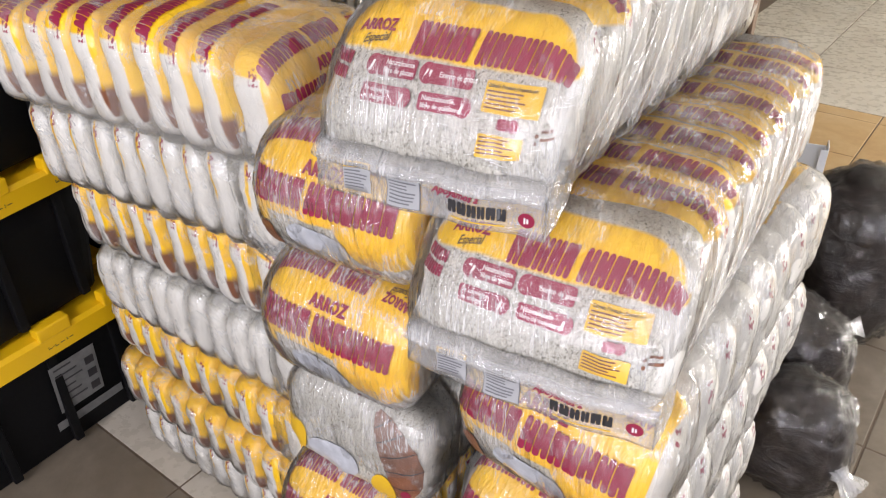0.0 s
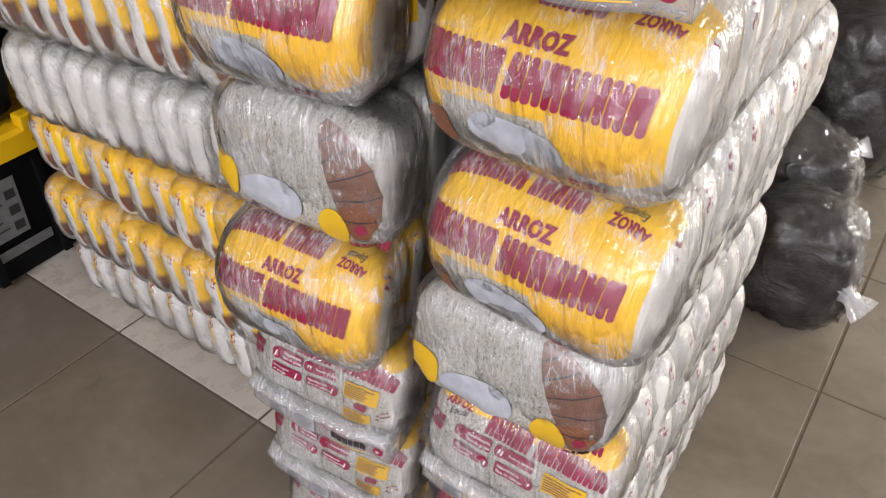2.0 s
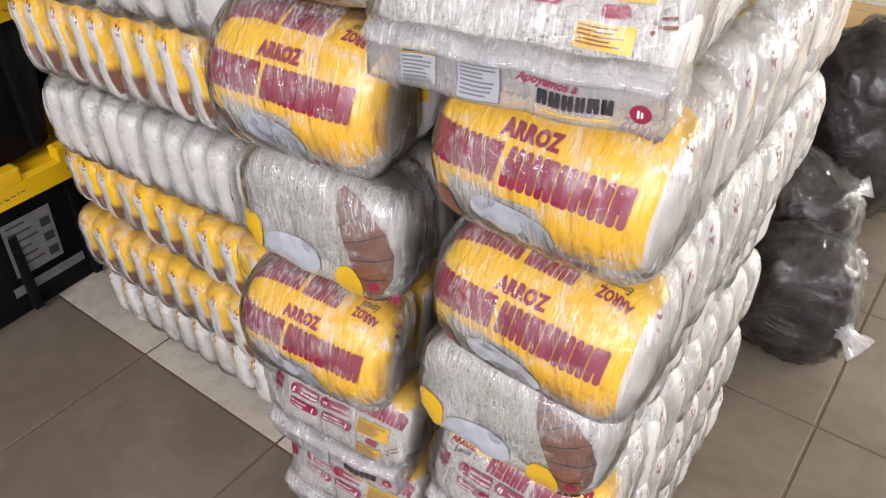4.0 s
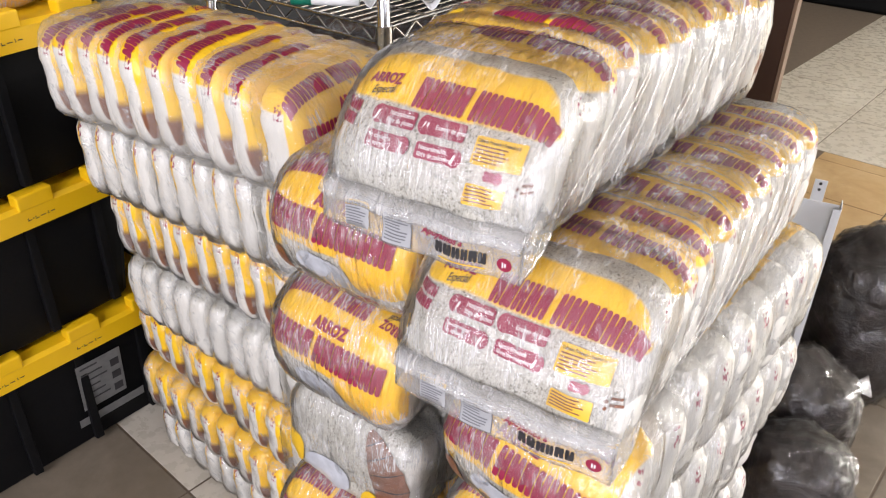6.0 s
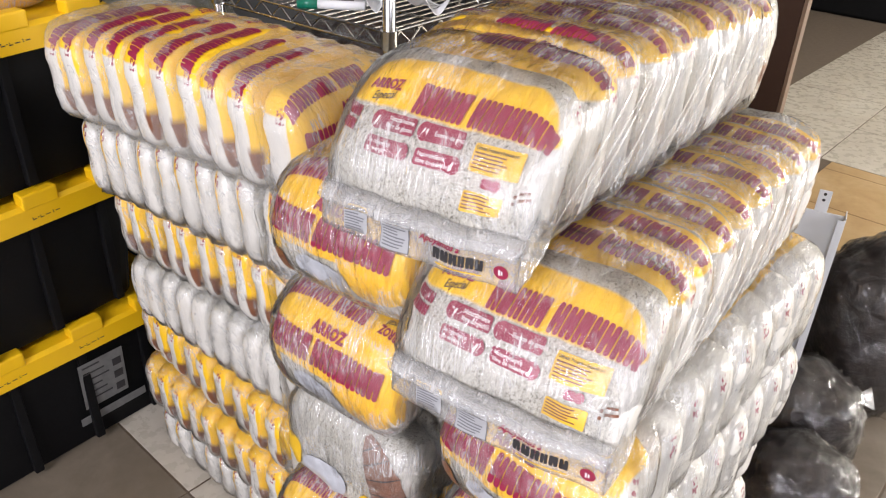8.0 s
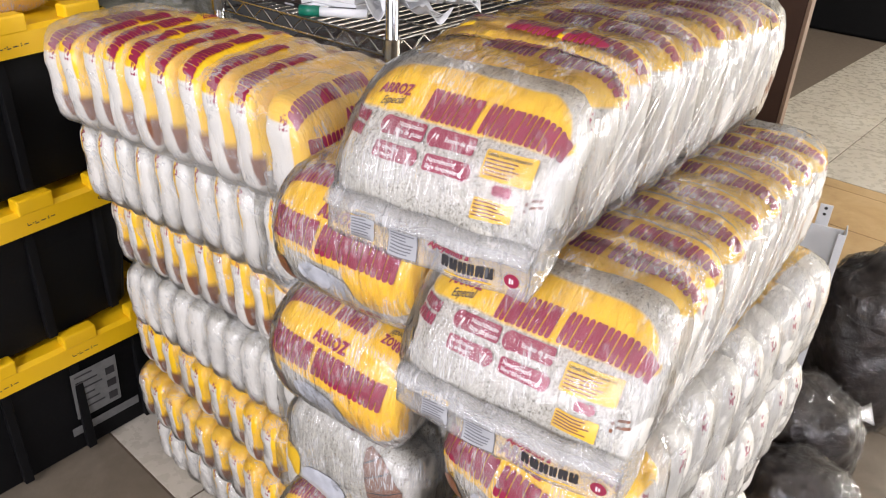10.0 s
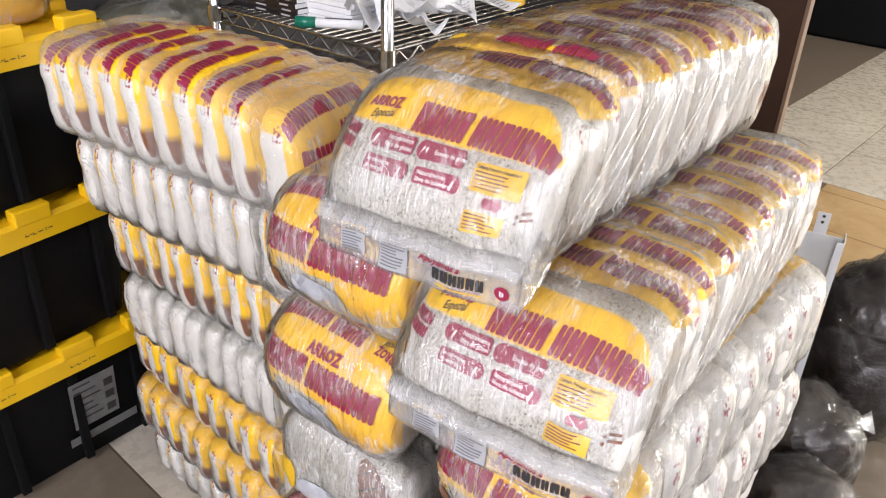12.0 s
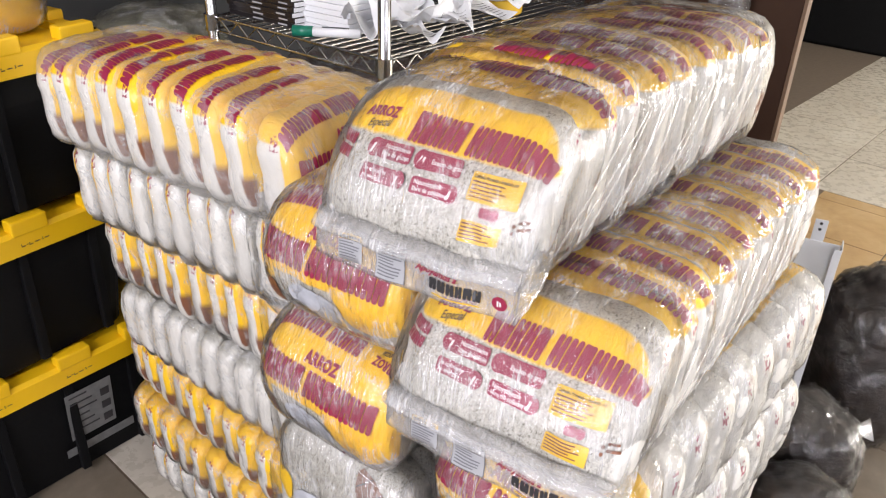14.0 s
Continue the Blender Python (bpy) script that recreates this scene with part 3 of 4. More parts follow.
def foot_prints(bag, form):
    """The bold side's lower half, shown by a pouch lying upside down."""
    over = Matrix.Diagonal((1, -1, 1, 1))
    lay, top = on_face(form, 0.0026, over), on_face(form, 0.0034, over)
    def say(key, shapes, mat, upper, name):
        hang(name, print_mesh((key, form), [[(x, -z) for x, z in reversed(p)] for p in shapes], top if upper else lay, mat), bag)
    spine = [(0.052, 0.080, 0.005), (0.066, 0.066, 0.018), (0.082, 0.046, 0.029), (0.099, 0.020, 0.036), (0.110, -0.010, 0.034), (0.116, -0.038, 0.026), (0.116, -0.066, 0.010)]
    edges = []
    for k, (x, z, w) in enumerate(spine):
        p, q = spine[max(0, k - 1)], spine[min(len(spine) - 1, k + 1)]
        d = Vector((q[0] - p[0], q[1] - p[1])).normalized()
        edges.append(((x - d.y * w, z + d.x * w), (x + d.y * w, z - d.x * w)))
    say("f_horn", [[p[0], p[1], q[1], q[0]] for p, q in zip(edges, edges[1:])], INK_BROWN, False, "horn_print")
    ribs = [[a, b, (b[0] + 0.0014, b[1] - 0.0010), ((a[0] + b[0]) / 2 + 0.0026, (a[1] + b[1]) / 2 - 0.0018), (a[0] + 0.0014, a[1] - 0.0010)] for a, b in edges[1:]]
    say("f_ribs", ribs, INK_DARK, True, "horn_rib")
    say("f_fruit", [disc(0.076, -0.058, 0.025, 20)], INK_YELLOW, True, "fruit_print")
    # pale oval in the middle: sky reflection painted on
    say("f_sheen", [[(-0.030 + 0.055 * math.cos(a), -0.046 + 0.030 * math.sin(a)) for a in (2 * math.pi * k / 28 for k in range(28))]], INK_PALE, False, "rice_bowl_print")
    say("f_patch", [rounded(-0.144, -0.066, -0.090, -0.008, 0.018)], INK_YELLOW, False, "fruit_print")
    say("f_mark", blocks(0.096, -0.088, 0.016, (0.014, 0.014, 0.014), 0.002), INK, True, "brand_mark")
    say("f_dot", [disc(0.118, -0.050, 0.008)], INK, True, "round_mark")


# ---- bundles ----
def wrap_mesh(length, hx, hz, count, first, pitch, seed, dome):
    """Film drawn tight round a row of pouches."""
    bm = bmesh.new()
    ny, na = 84, 44
    rings = []
    for j in range(ny + 1):
        f = j / ny
        y = -0.004 + f * (length + 0.008)
        h = first / 2 + 0.006 if f < 0.5 else pitch * 0.66 + 0.006
        near = min(y + 0.004, length + 0.004 - y)
        q = max(0.0, 1 - near / h)
        kz = max(0.30, (1 - q ** 3.1) ** (1 / 3.1))
        kx = max(0.60, (1 - q ** 3.1) ** (1 / 6.0))
        up = 1 + dome * math.sin(math.pi * f)
        sag = 0.0 if y < first else -0.0042 * (1 + math.cos(2 * math.pi * (y - first) / pitch))
        ring = []
        for i in range(na):
            a = 2 * math.pi * i / na
            c, s = math.cos(a), math.sin(a)
            lo, hi = 0.9, 1.5
            for _ in range(14):
                r = (lo + hi) / 2
                lo, hi = (lo, r) if abs(c * r) ** 6.0 + abs(s * r) ** 3.4 > 1 else (r, hi)
            w = 0.0022 * noise.noise(Vector((c * 3 + seed, y * 16, s * 4))) + 0.0018 * noise.noise(Vector((c * 14 + seed, y * 34 + s * 18, s * 9)))
            ring.append(bm.verts.new((c * r * (hx * kx + sag + w), y, s * r * (hz * kz * (up if s > 0 else 1) + sag * 0.5 + w))))
        rings.append(ring)
    for p, q in zip(rings, rings[1:]):
        for i in range(na):
            bm.faces.new((p[i], p[(i + 1) % na], q[(i + 1) % na], q[i]))
    for ring in (rings[0], rings[-1]):
        bm.faces.new(ring)
    return bm


def film_folds(thing, rnd, x, length, high, shear):
    """Gathered folds of film running slantwise down the side of a row."""
    for k in range(13):
        y = 0.05 + (length - 0.22) * k / 12 + rnd.uniform(-0.015, 0.015)
        run, wide = rnd.uniform(0.06, 0.16), rnd.uniform(0.0012, 0.0040)
        bm = bmesh.new()
        rows = []
        for i in range(11):
            f = i / 10
            w = wide * math.sin(math.pi * min(1.0, 0.08 + f * 0.9))
            z = high * (0.20 + 0.62 * f)
            bulge = 0.007 * math.sin(math.pi * f) - 0.006
            py = y + run * f ** 1.3 + shear * x
            rows.append([bm.verts.new((x + bulge + d, py + e * w, z)) for e, d in ((-1, 0.0), (0, 0.0012), (1, 0.0))])
        for p, q in zip(rows, rows[1:]):
            for i in (0, 1):
                bm.faces.new((p[i], p[i + 1], q[i + 1], q[i]))
        part("film_fold", bm, FOLD, thing, "", True)


SERIAL = [0]
# how far the front pouch of a row sinks back, from which height on, and how high it stands beside the rest
SLUMP = {"tall": (0.090, -0.060, 0.88), "read": (0.040, -0.040, 0.94), "bold": (0.050, -0.010, 0.87), "foot": (0.040, -0.010, 0.90), "row": (0.020, 0.0, 1.0)}


def rice_bundle(label, front, z0, high, yaw, count, pitch, style, pale=False, stripes=False, dome=0.0, wide=1.0, milky=False, group="stacked bundles of rice", skew=0.0, settled="", drop=0.0):
    """A film-wrapped row of rice pouches. front: the middle of its front face; style: which side the pouches turn to the front."""
    SERIAL[0] += 1
    seed = SERIAL[0]
    rnd = random.Random(seed)
    thing = base("rice_bundle", pose(front[0], front[1], z0, 0, 0, yaw), label, "rice bundle", group)
    tall = settled == "tall"
    slump, heel, low = SLUMP[settled or style]
    bare = BAG_BARE if style == "foot" else BAG_PLAIN
    front_film = BAG_FRONT if tall else bare if pale else (BAG_SIDE if milky else BAG_BOLD) if style == "bold" else BAG_WHITE if milky else BAG_FULL
    rest_film = bare if pale else BAG_FULL if not milky else BAG_WHITE if tall else BAG_SLEEVE
    first = 0.098
    hy0, hy = first / 2, pitch * 0.66
    squash = high / (2 * HZ)
    turn = {"read": Matrix.Identity(4), "bold": Matrix.Rotation(math.pi, 4, "Z"), "foot": Matrix.Rotation(math.pi, 4, "X")}[style]
    away = 1 if style == "read" else -1
    length = first + (count - 1) * pitch

    def ease(y):
        """1 at the front pouch, 0 from the third on."""
        return max(0.0, min(1.0, 1 - (y - hy0) / (2.0 * pitch)))
    for i in range(count):
        y = hy0 if i == 0 else first + (i - 0.5) * pitch
        up = (1 + dome * math.sin(math.pi * (y / length))) * (1 - (1 - low) * ease(y))
        if i == count - 1:
            up *= 0.95
        sunk = round(0.020 + (slump - 0.020) * ease(y), 3)
        # a pouch lying upside down is turned over, so that its heel is measured from the other end
        form = Form(hy0 if i == 0 else hy, 0.0 if style == "foot" else away * sunk, heel, seed % 3 if i == 0 else i % 4, *((6.0, POW) if i == 0 else (3.9, 4.6)))
        m = Matrix.Translation((rnd.uniform(-0.004, 0.004), y, high / 2 * up + rnd.uniform(-0.002, 0.002))) @ pose(0, 0, 0, rnd.uniform(-2.5, 2.5) if i else (-8 if style == "foot" else 0), rnd.uniform(-0.8, 0.8), rnd.uniform(-1.5, 1.5) + skew)
        m = m @ Matrix.Diagonal((wide, 1, squash * up, 1)) @ turn
        bag = hang("rice_bag", pouch_mesh(form, rest_film if i else front_film), thing, m)
        if i == 0:
            if style == "read":
                reading_prints(bag, form)
                hem(bag, form, drop)
                stripe_prints(bag, form, 0.066)
            elif style == "bold":
                bold_prints(bag, form)
                stripe_prints(bag, form, -0.030)
            else:
                foot_prints(bag, form)
        elif stripes:
            stripe_prints(bag, form, 0.014 if style == "read" else -0.004)
    film = wrap_mesh(length, HX * wide + 0.004, high / 2 + (0.009 if stripes else 0.005), count, first, pitch, seed, dome)
    for v in film.verts:
        near = ease(v.co.y)
        z = v.co.z + high / 2
        v.co.z = max(0.002, z * (1 - (1 - low) * 0.7 * near))
        u = max(0.0, (v.co.z - high / 2 - heel) / (high / 2 - heel))
        sunk = 0.0 if style == "foot" else 0.020 + (slump - 0.020) * near
        v.co.y += math.tan(radians(skew)) * v.co.x + sunk * u ** 1.45
    part("plastic_wrap", film, WRAP_MILKY if milky else WRAP_GLARE if dome else WRAP, thing, "clear creased shrink film", True)
    if milky and stripes:
        film_folds(thing, rnd, HX * wide + 0.006, length, high, math.tan(radians(skew)))
    return thing


YEL_TOP = "film-wrapped row of rice bags, yellow printed tops"
BOLD = "film-wrapped rice bags, bold yellow and crimson front"
FOOT = "film-wrapped rice bags lying upside down, brown horn print"
READ = "film-wrapped rice bags, clear front with crimson panels"
PALE = "film-wrapped row of pale rice bags in the stack"

# the row beside the window
rice_bundle(YEL_TOP + ", lying across the stack", (0.046, 0.800), 1.237, 0.182, -32.5, 9, 0.069, "read", stripes=True, dome=0.06, milky=True, wide=0.86, skew=8, settled="tall", drop=0.012)
rice_bundle(READ + " and hem", (0.140, 0.731), 1.045, 0.186, -30.5, 9, 0.073, "read", stripes=True, milky=True, wide=0.94, skew=4, settled="tall")
for z0, high, x, y, style in ((0.865, 0.182, 0.175, 0.739, "bold"), (0.687, 0.180, 0.174, 0.727, "bold"), (0.512, 0.177, 0.158, 0.758, "foot"),
                              (0.338, 0.176, 0.168, 0.754, "read"), (0.166, 0.174, 0.175, 0.760, "bold"), (0.0, 0.168, 0.170, 0.762, "read")):
    rice_bundle({"bold": BOLD, "foot": FOOT, "read": READ}[style], (x, y), z0, high, -34, 9, 0.073, style, pale=style == "foot", milky=True, wide=0.875, skew=-4 if style == "bold" else 0)

# the row behind it
for z0, high, x, y, style in ((1.058, 0.184, -0.082, 0.928, "bold"), (0.868, 0.190, -0.094, 0.912, "bold"), (0.684, 0.184, -0.078, 0.915, "foot"), (0.503, 0.182, -0.109, 0.888, "bold"),
                              (0.336, 0.170, -0.087, 0.908, "read"), (0.168, 0.170, -0.082, 0.910, "read"), (0.0, 0.170, -0.082, 0.914, "read")):
    rice_bundle({"bold": BOLD, "foot": FOOT, "read": READ}[style], (x, y), z0, high, -29, 7, 0.062, style, pale=style == "foot", wide=0.86, skew=-2)

# the row running along the totes
def left_row(label, side_front, side_end, z0, high, style, count=10, **kw):
    a, b = Vector(side_front), Vector(side_end)
    d = (b - a).normalized()
    b = b + d * 0.03
    mid = a + Vector((d.y, -d.x)) * 0.146
    rice_bundle(label, mid, z0, high, math.degrees(math.atan2(d.y, d.x)) - 90, count, ((b - a).length - 0.098) / (count - 1), style, wide=0.97, settled="row", **kw)


left_row(YEL_TOP, (-0.165, 1.095), (-0.725, 1.390), 1.088, 0.178, "bold", stripes=True, dome=0.11, skew=6)
left_row(PALE, (-0.200, 1.165), (-0.712, 1.445), 0.890, 0.195, "read", pale=True)
left_row(BOLD, (-0.215, 1.225), (-0.728, 1.530), 0.690, 0.197, "bold")
left_row(PALE, (-0.215, 1.220), (-0.745, 1.560), 0.492, 0.195, "foot", pale=True)
left_row(BOLD, (-0.225, 1.200), (-0.785, 1.630), 0.328, 0.165, "bold")
left_row(YEL_TOP, (-0.235, 1.205), (-0.790, 1.600), 0.160, 0.166, "bold")
left_row(PALE, (-0.225, 1.230), (-0.770, 1.610), 0.0, 0.158, "read", pale=True)


# ---- the room ----
def grid_box(bm, a0, b0, z0, a1, b1, z1, bevel=0.0):
    return box(bm, a0, b0, z0, a1, b1, z1, bevel, pose(0, 0, 0, 0, 0, GRID_YAW))


def structure(name, bm, material, label, smooth=False):
    return tagged(part(name, bm, material, None, label, smooth), kind="structure")


U0, U1, V0, V1, HIGH = -2.6, 4.0, -3.0, 9.4, 3.7
floor = structure("floor", grid_box(bmesh.new(), U0 - 0.2, V0 - 0.2, -0.12, U1 + 0.2, V1 + 0.2, -0.0015), GROUT, "beige tiled shop floor with brown joints")
structure("ceiling", grid_box(bmesh.new(), U0 - 0.2, V0 - 0.2, HIGH, U1 + 0.2, V1 + 0.2, HIGH + 0.1), CEILING, "plain white ceiling")
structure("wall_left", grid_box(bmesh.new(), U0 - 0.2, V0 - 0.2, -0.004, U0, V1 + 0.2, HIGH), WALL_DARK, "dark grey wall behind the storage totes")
structure("wall_far", grid_box(bmesh.new(), U0, V1, -0.004, U1, V1 + 0.2, HIGH), WALL, "plain far wall")
bm = bmesh.new()
for b0, b1, z0, z1 in ((V0 - 0.2, -1.1, -0.004, HIGH), (2.3, 4.7, -0.004, HIGH), (7.7, V1 + 0.2, -0.004, HIGH), (-1.1, 2.3, 3.5, HIGH), (-1.1, 2.3, -0.004, 1.7), (4.7, 7.7, 2.5, HIGH), (4.7, 7.7, -0.004, 1.0)):
    grid_box(bm, U1, b0, z0, U1 + 0.2, b1, z1)
structure("wall_right", bm, WALL, "plain wall with wide window openings")
bm = bmesh.new()
for a0, a1, z0, z1 in ((U0, -0.9, -0.004, HIGH), (1.9, U1, -0.004, HIGH), (-0.9, 1.9, 3.55, HIGH), (-0.9, 1.9, -0.004, 1.95)):
    grid_box(bm, a0, V0 - 0.2, z0, a1, V0, z1)
structure("wall_near", bm, WALL, "plain wall with a wide opening")
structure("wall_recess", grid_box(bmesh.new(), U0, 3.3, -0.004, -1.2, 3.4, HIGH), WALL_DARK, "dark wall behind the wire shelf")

board = base("partition_board", pose(0, 0, 0), "dark brown wooden board standing on edge, pale edge strip", "board")
part("panel", grid_box(bmesh.new(), -1.42, 2.576, 0.0, -0.692, 2.606, 2.3, 0.002), WOOD, board)
part("edge_strip", grid_box(bmesh.new(), -0.691, 2.575, 0.0, -0.680, 2.607, 2.3, 0.001), WOOD_EDGE, board, "pale wooden edge strip")

# ---- storage totes ----


def polybars(x, H):
    """A few short pen strokes on the rim of a lid."""
    bm = bmesh.new()
    for k, (dx, w, dz) in enumerate(((-0.030, 0.010, 0), (-0.017, 0.003, 0.002), (-0.011, 0.009, -0.001), (0.003, 0.012, 0.001), (0.021, 0.003, 0), (0.028, 0.011, 0.002))):
        box(bm, x + dx, -0.0065, H - 0.021 + dz, x + dx + w, -0.0062, H - 0.0185 + dz)
        if k % 2 == 0:
            box(bm, x + dx, -0.0065, H - 0.0175 + dz, x + dx + 0.002, -0.0062, H - 0.0135 + dz)
    return bm


def tote_pose(z0, yaw, slide=0.0):
    """Each tote of the pile is turned a little about its front grip."""
    return pose(-0.946, 1.622, z0, 0, 0, yaw) @ pose(-0.505 + slide, 0.011, 0)


def tote(z0, yaw, labelled, label, slide=0.0):
    t = base("storage_tote", tote_pose(z0, yaw, slide), label, "storage tote", "stacked storage totes")
    L, D, H = 0.78, 0.50, 0.370
    bm = bmesh.new()
    rings = []
    for f, z in ((0.050, 0.0), (0.046, 0.006), (0.022, 0.26), (0.020, 0.318), (0.012, 0.326), (0.012, H)):
        r = 0.05
        pts = []
        for cx, cy, a0 in ((L - f - r, D - f - r, 0), (f + r, D - f - r, 90), (f + r, f + r, 180), (L - f - r, f + r, 270)):
            pts += [bm.verts.new((cx + r * math.cos(radians(a0 + 22.5 * k)), cy + r * math.sin(radians(a0 + 22.5 * k)), z)) for k in range(5)]
        rings.append(pts)
    for p, q in zip(rings, rings[1:]):
        for i in range(len(p)):
            bm.faces.new((p[i], p[(i + 1) % len(p)], q[(i + 1) % len(p)], q[i]))
    bm.faces.new(rings[0])
    bm.faces.new(rings[-1])
    body = part("body", bm, BLACK_PLASTIC, t, "black ribbed plastic body")
    for x in (0.12, 0.30, 0.48, 0.66):
        part("rib", box(bmesh.new(), x - 0.012, 0.010, 0.02, x + 0.012, 0.030, 0.322, 0.003), BLACK_PLASTIC, body)
    # lid: rim, sunken top, raised grips
    bm = bmesh.new()
    rings = []
    for f, z in ((-0.006, H - 0.042), (-0.006, H + 0.008), (0.004, H + 0.018), (0.045, H + 0.018), (0.055, H + 0.004)):
        r = 0.06
        pts = []
        for cx, cy, a0 in ((L - f - r, D - f - r, 0), (f + r, D - f - r, 90), (f + r, f + r, 180), (L - f - r, f + r, 270)):
            pts += [bm.verts.new((cx + r * math.cos(radians(a0 + 18 * k)), cy + r * math.sin(radians(a0 + 18 * k)), z)) for k in range(6)]
        rings.append(pts)
    for p, q in zip(rings, rings[1:]):
        for i in range(len(p)):
            bm.faces.new((p[i], p[(i + 1) % len(p)], q[(i + 1) % len(p)], q[i]))
    bm.faces.new(rings[-1])
    bm.faces.new(rings[0])
    lid = part("lid", bm, YELLOW_PLASTIC, t, "bright yellow plastic snap lid")
    for x in (0.295, 0.505, 0.69):
        g = part("grip", box(bmesh.new(), x - 0.045, -0.0075, H + 0.006, x + 0.045, 0.030, H + 0.046, 0.005), YELLOW_PLASTIC, lid)
        part("handwriting", polybars(x, H), INK_DARK, lid, "faint handwritten marker line")
    part("grip", box(bmesh.new(), L - 0.035, 0.18, H - 0.004, L + 0.010, 0.32, H + 0.040, 0.006), YELLOW_PLASTIC, lid)
    part("corner_slot", box(bmesh.new(), L - 0.052, 0.018, H + 0.0195, L - 0.022, 0.046, H + 0.0225), BLACK_PLASTIC, lid, "dark slot in the lid corner")
    if labelled:
        lb = part("label_sheet", box(bmesh.new(), 0.46, 0.018, 0.125, 0.59, 0.0188, 0.285), LABEL_GREY, t, "worn grey paper label with printed lines", m=pose(0, 0.014, 0, 5))
        for k in range(6):
            part("label_line", box(bmesh.new(), 0.47, 0.0172, 0.268 - 0.023 * k, 0.52 + 0.012 * (k % 3), 0.0178, 0.273 - 0.023 * k), INK_DARK, lb)
        for k in range(3):
            part("label_box", box(bmesh.new(), 0.556, 0.0172, 0.14 + 0.045 * k, 0.582, 0.0178, 0.165 + 0.045 * k), INK_DARK, lb)
        part("label_strip", box(bmesh.new(), 0.44, 0.018, 0.072, 0.64, 0.0188, 0.100), LABEL_GREY, t, "blank pale tape strip", m=pose(0, 0.014, 0, 5))
    return t


tote(0.0, 58, True, "black plastic storage tote with yellow lid, grey label")
tote(0.402, 63, False, "black plastic storage tote with yellow lid, stacked in the middle", slide=-0.03)
tote(0.806, 66, False, "black plastic storage tote with yellow lid, topmost")

# the amber block in film on the topmost tote
crate = base("wrapped_jar_pack", tote_pose(1.182, 66), "amber plastic-wrapped pack standing on the topmost tote", "wrapped pack")
bm = cube_grid(12)
for v in bm.verts:
    k = sum(abs(c) ** 8 for c in v.co) ** (1 / 8)
    q = v.co / k
    q = Vector((0.50 + q.x * 0.22, 0.26 + q.y * 0.14, 0.14 + q.z * 0.14))
    v.co = q + Vector((0, 0.004, 0)) * math.sin(q.x * 190) + Vector((0.004, 0, 0)) * math.sin(q.y * 190)
part("filling", bm, AMBER, crate, "ribbed amber filling", True)
bm = cube_grid(14)
for v in bm.verts:
    k = sum(abs(c) ** 7 for c in v.co) ** (1 / 7)
    q = v.co / k
    v.co = Vector((0.50 + q.x * 0.232, 0.26 + q.y * 0.152, 0.142 + q.z * 0.142)) + Vector((1, 1, 0)) * 0.005 * noise.noise(q * 6)
part("plastic_wrap", bm, WRAP, crate, "clear film", True)


# ---- dark sacks on the floor ----
def sack(at, size, yaw, seed, label, ear=None, power=2.5):
    t = base("filled_sack", pose(*at, 0, 0, yaw), label, "plastic sack", "dark sacks beside the stack")
    for grow, crumple, mat, nm, lb in ((1.0, 0.0, SACK, "filling", "coarse dark dried filling"), (1.025, 1.0, SACK_FILM, "clear_film", "loose shiny clear film")):
        bm = cube_grid(26)
        for v in bm.verts:
            d = Vector([math.copysign(abs(c) ** 0.9, c) for c in v.co])
            d /= sum(abs(c) ** power for c in d) ** (1 / power)
            w = 0.12 * noise.noise(d * 1.5 + Vector((seed, 0, 0))) + 0.035 * noise.noise(d * 4 + Vector((0, seed, 0)))
            ridge = abs(noise.noise(Vector((d.x * 3 + seed, d.y * 3, d.z * 5))))
            w += (0.03 + 0.03 * crumple) * max(0.0, 0.12 - ridge) / 0.12 + crumple * 0.015 * abs(noise.noise(d * 5 + Vector((seed, seed, 0))))
            q = Vector((d.x * size[0], d.y * size[1], d.z * size[2])) * (1 + w) * grow
            q.z = max(q.z, -size[2] * 0.88) + size[2] * 0.88
            v.co = q
        part(nm, bm, mat, t, lb, True)
    if ear:
        bm = bmesh.new()
        a, b, spread = Vector(ear[0]), Vector(ear[1]), ear[2]
        d = b - a
        sidev = d.cross(Vector((0.3, 0.2, 1))).normalized()
        upv = d.cross(sidev).normalized()
        rows, cols = 10, 30
        grid = []
        for i in range(rows + 1):
            f = i / rows
            grid.append([bm.verts.new(a + d * f + (sidev * math.cos(2 * math.pi * j / cols) + upv * math.sin(2 * math.pi * j / cols) * 0.6)
                                      * (spread * (0.35 + 0.65 * abs(1 - 1.6 * f)) * (1 + 0.30 * noise.noise(Vector((j * 0.9, f * 3, seed))) + (0.22 if j % 2 else -0.22)))) for j in range(cols)])
        for p, q in zip(grid, grid[1:]):
            for j in range(cols):
                bm.faces.new((p[j], p[(j + 1) % cols], q[(j + 1) % cols], q[j]))
        part("knotted_end", bm, NECK, t, "gathered clear plastic end", True)
    return t


sack((1.27, 2.19, 0.0), (0.20, 0.19, 0.285), 20, 1.0, "large sack of dark dried goods in clear film on the floor")
sack((0.985, 1.83, 0.0), (0.138, 0.14, 0.180), 10, 4.0, "sack of dark dried goods with a gathered clear end", ((0.100, 0.0, 0.24), (0.165, -0.03, 0.27), 0.055))
sack((0.905, 1.565, 0.0), (0.135, 0.125, 0.160), -30, 7.0, "slumped sack of dark dried goods with a loose clear corner", ((0.08, -0.05, 0.15), (0.17, -0.085, 0.10), 0.06))

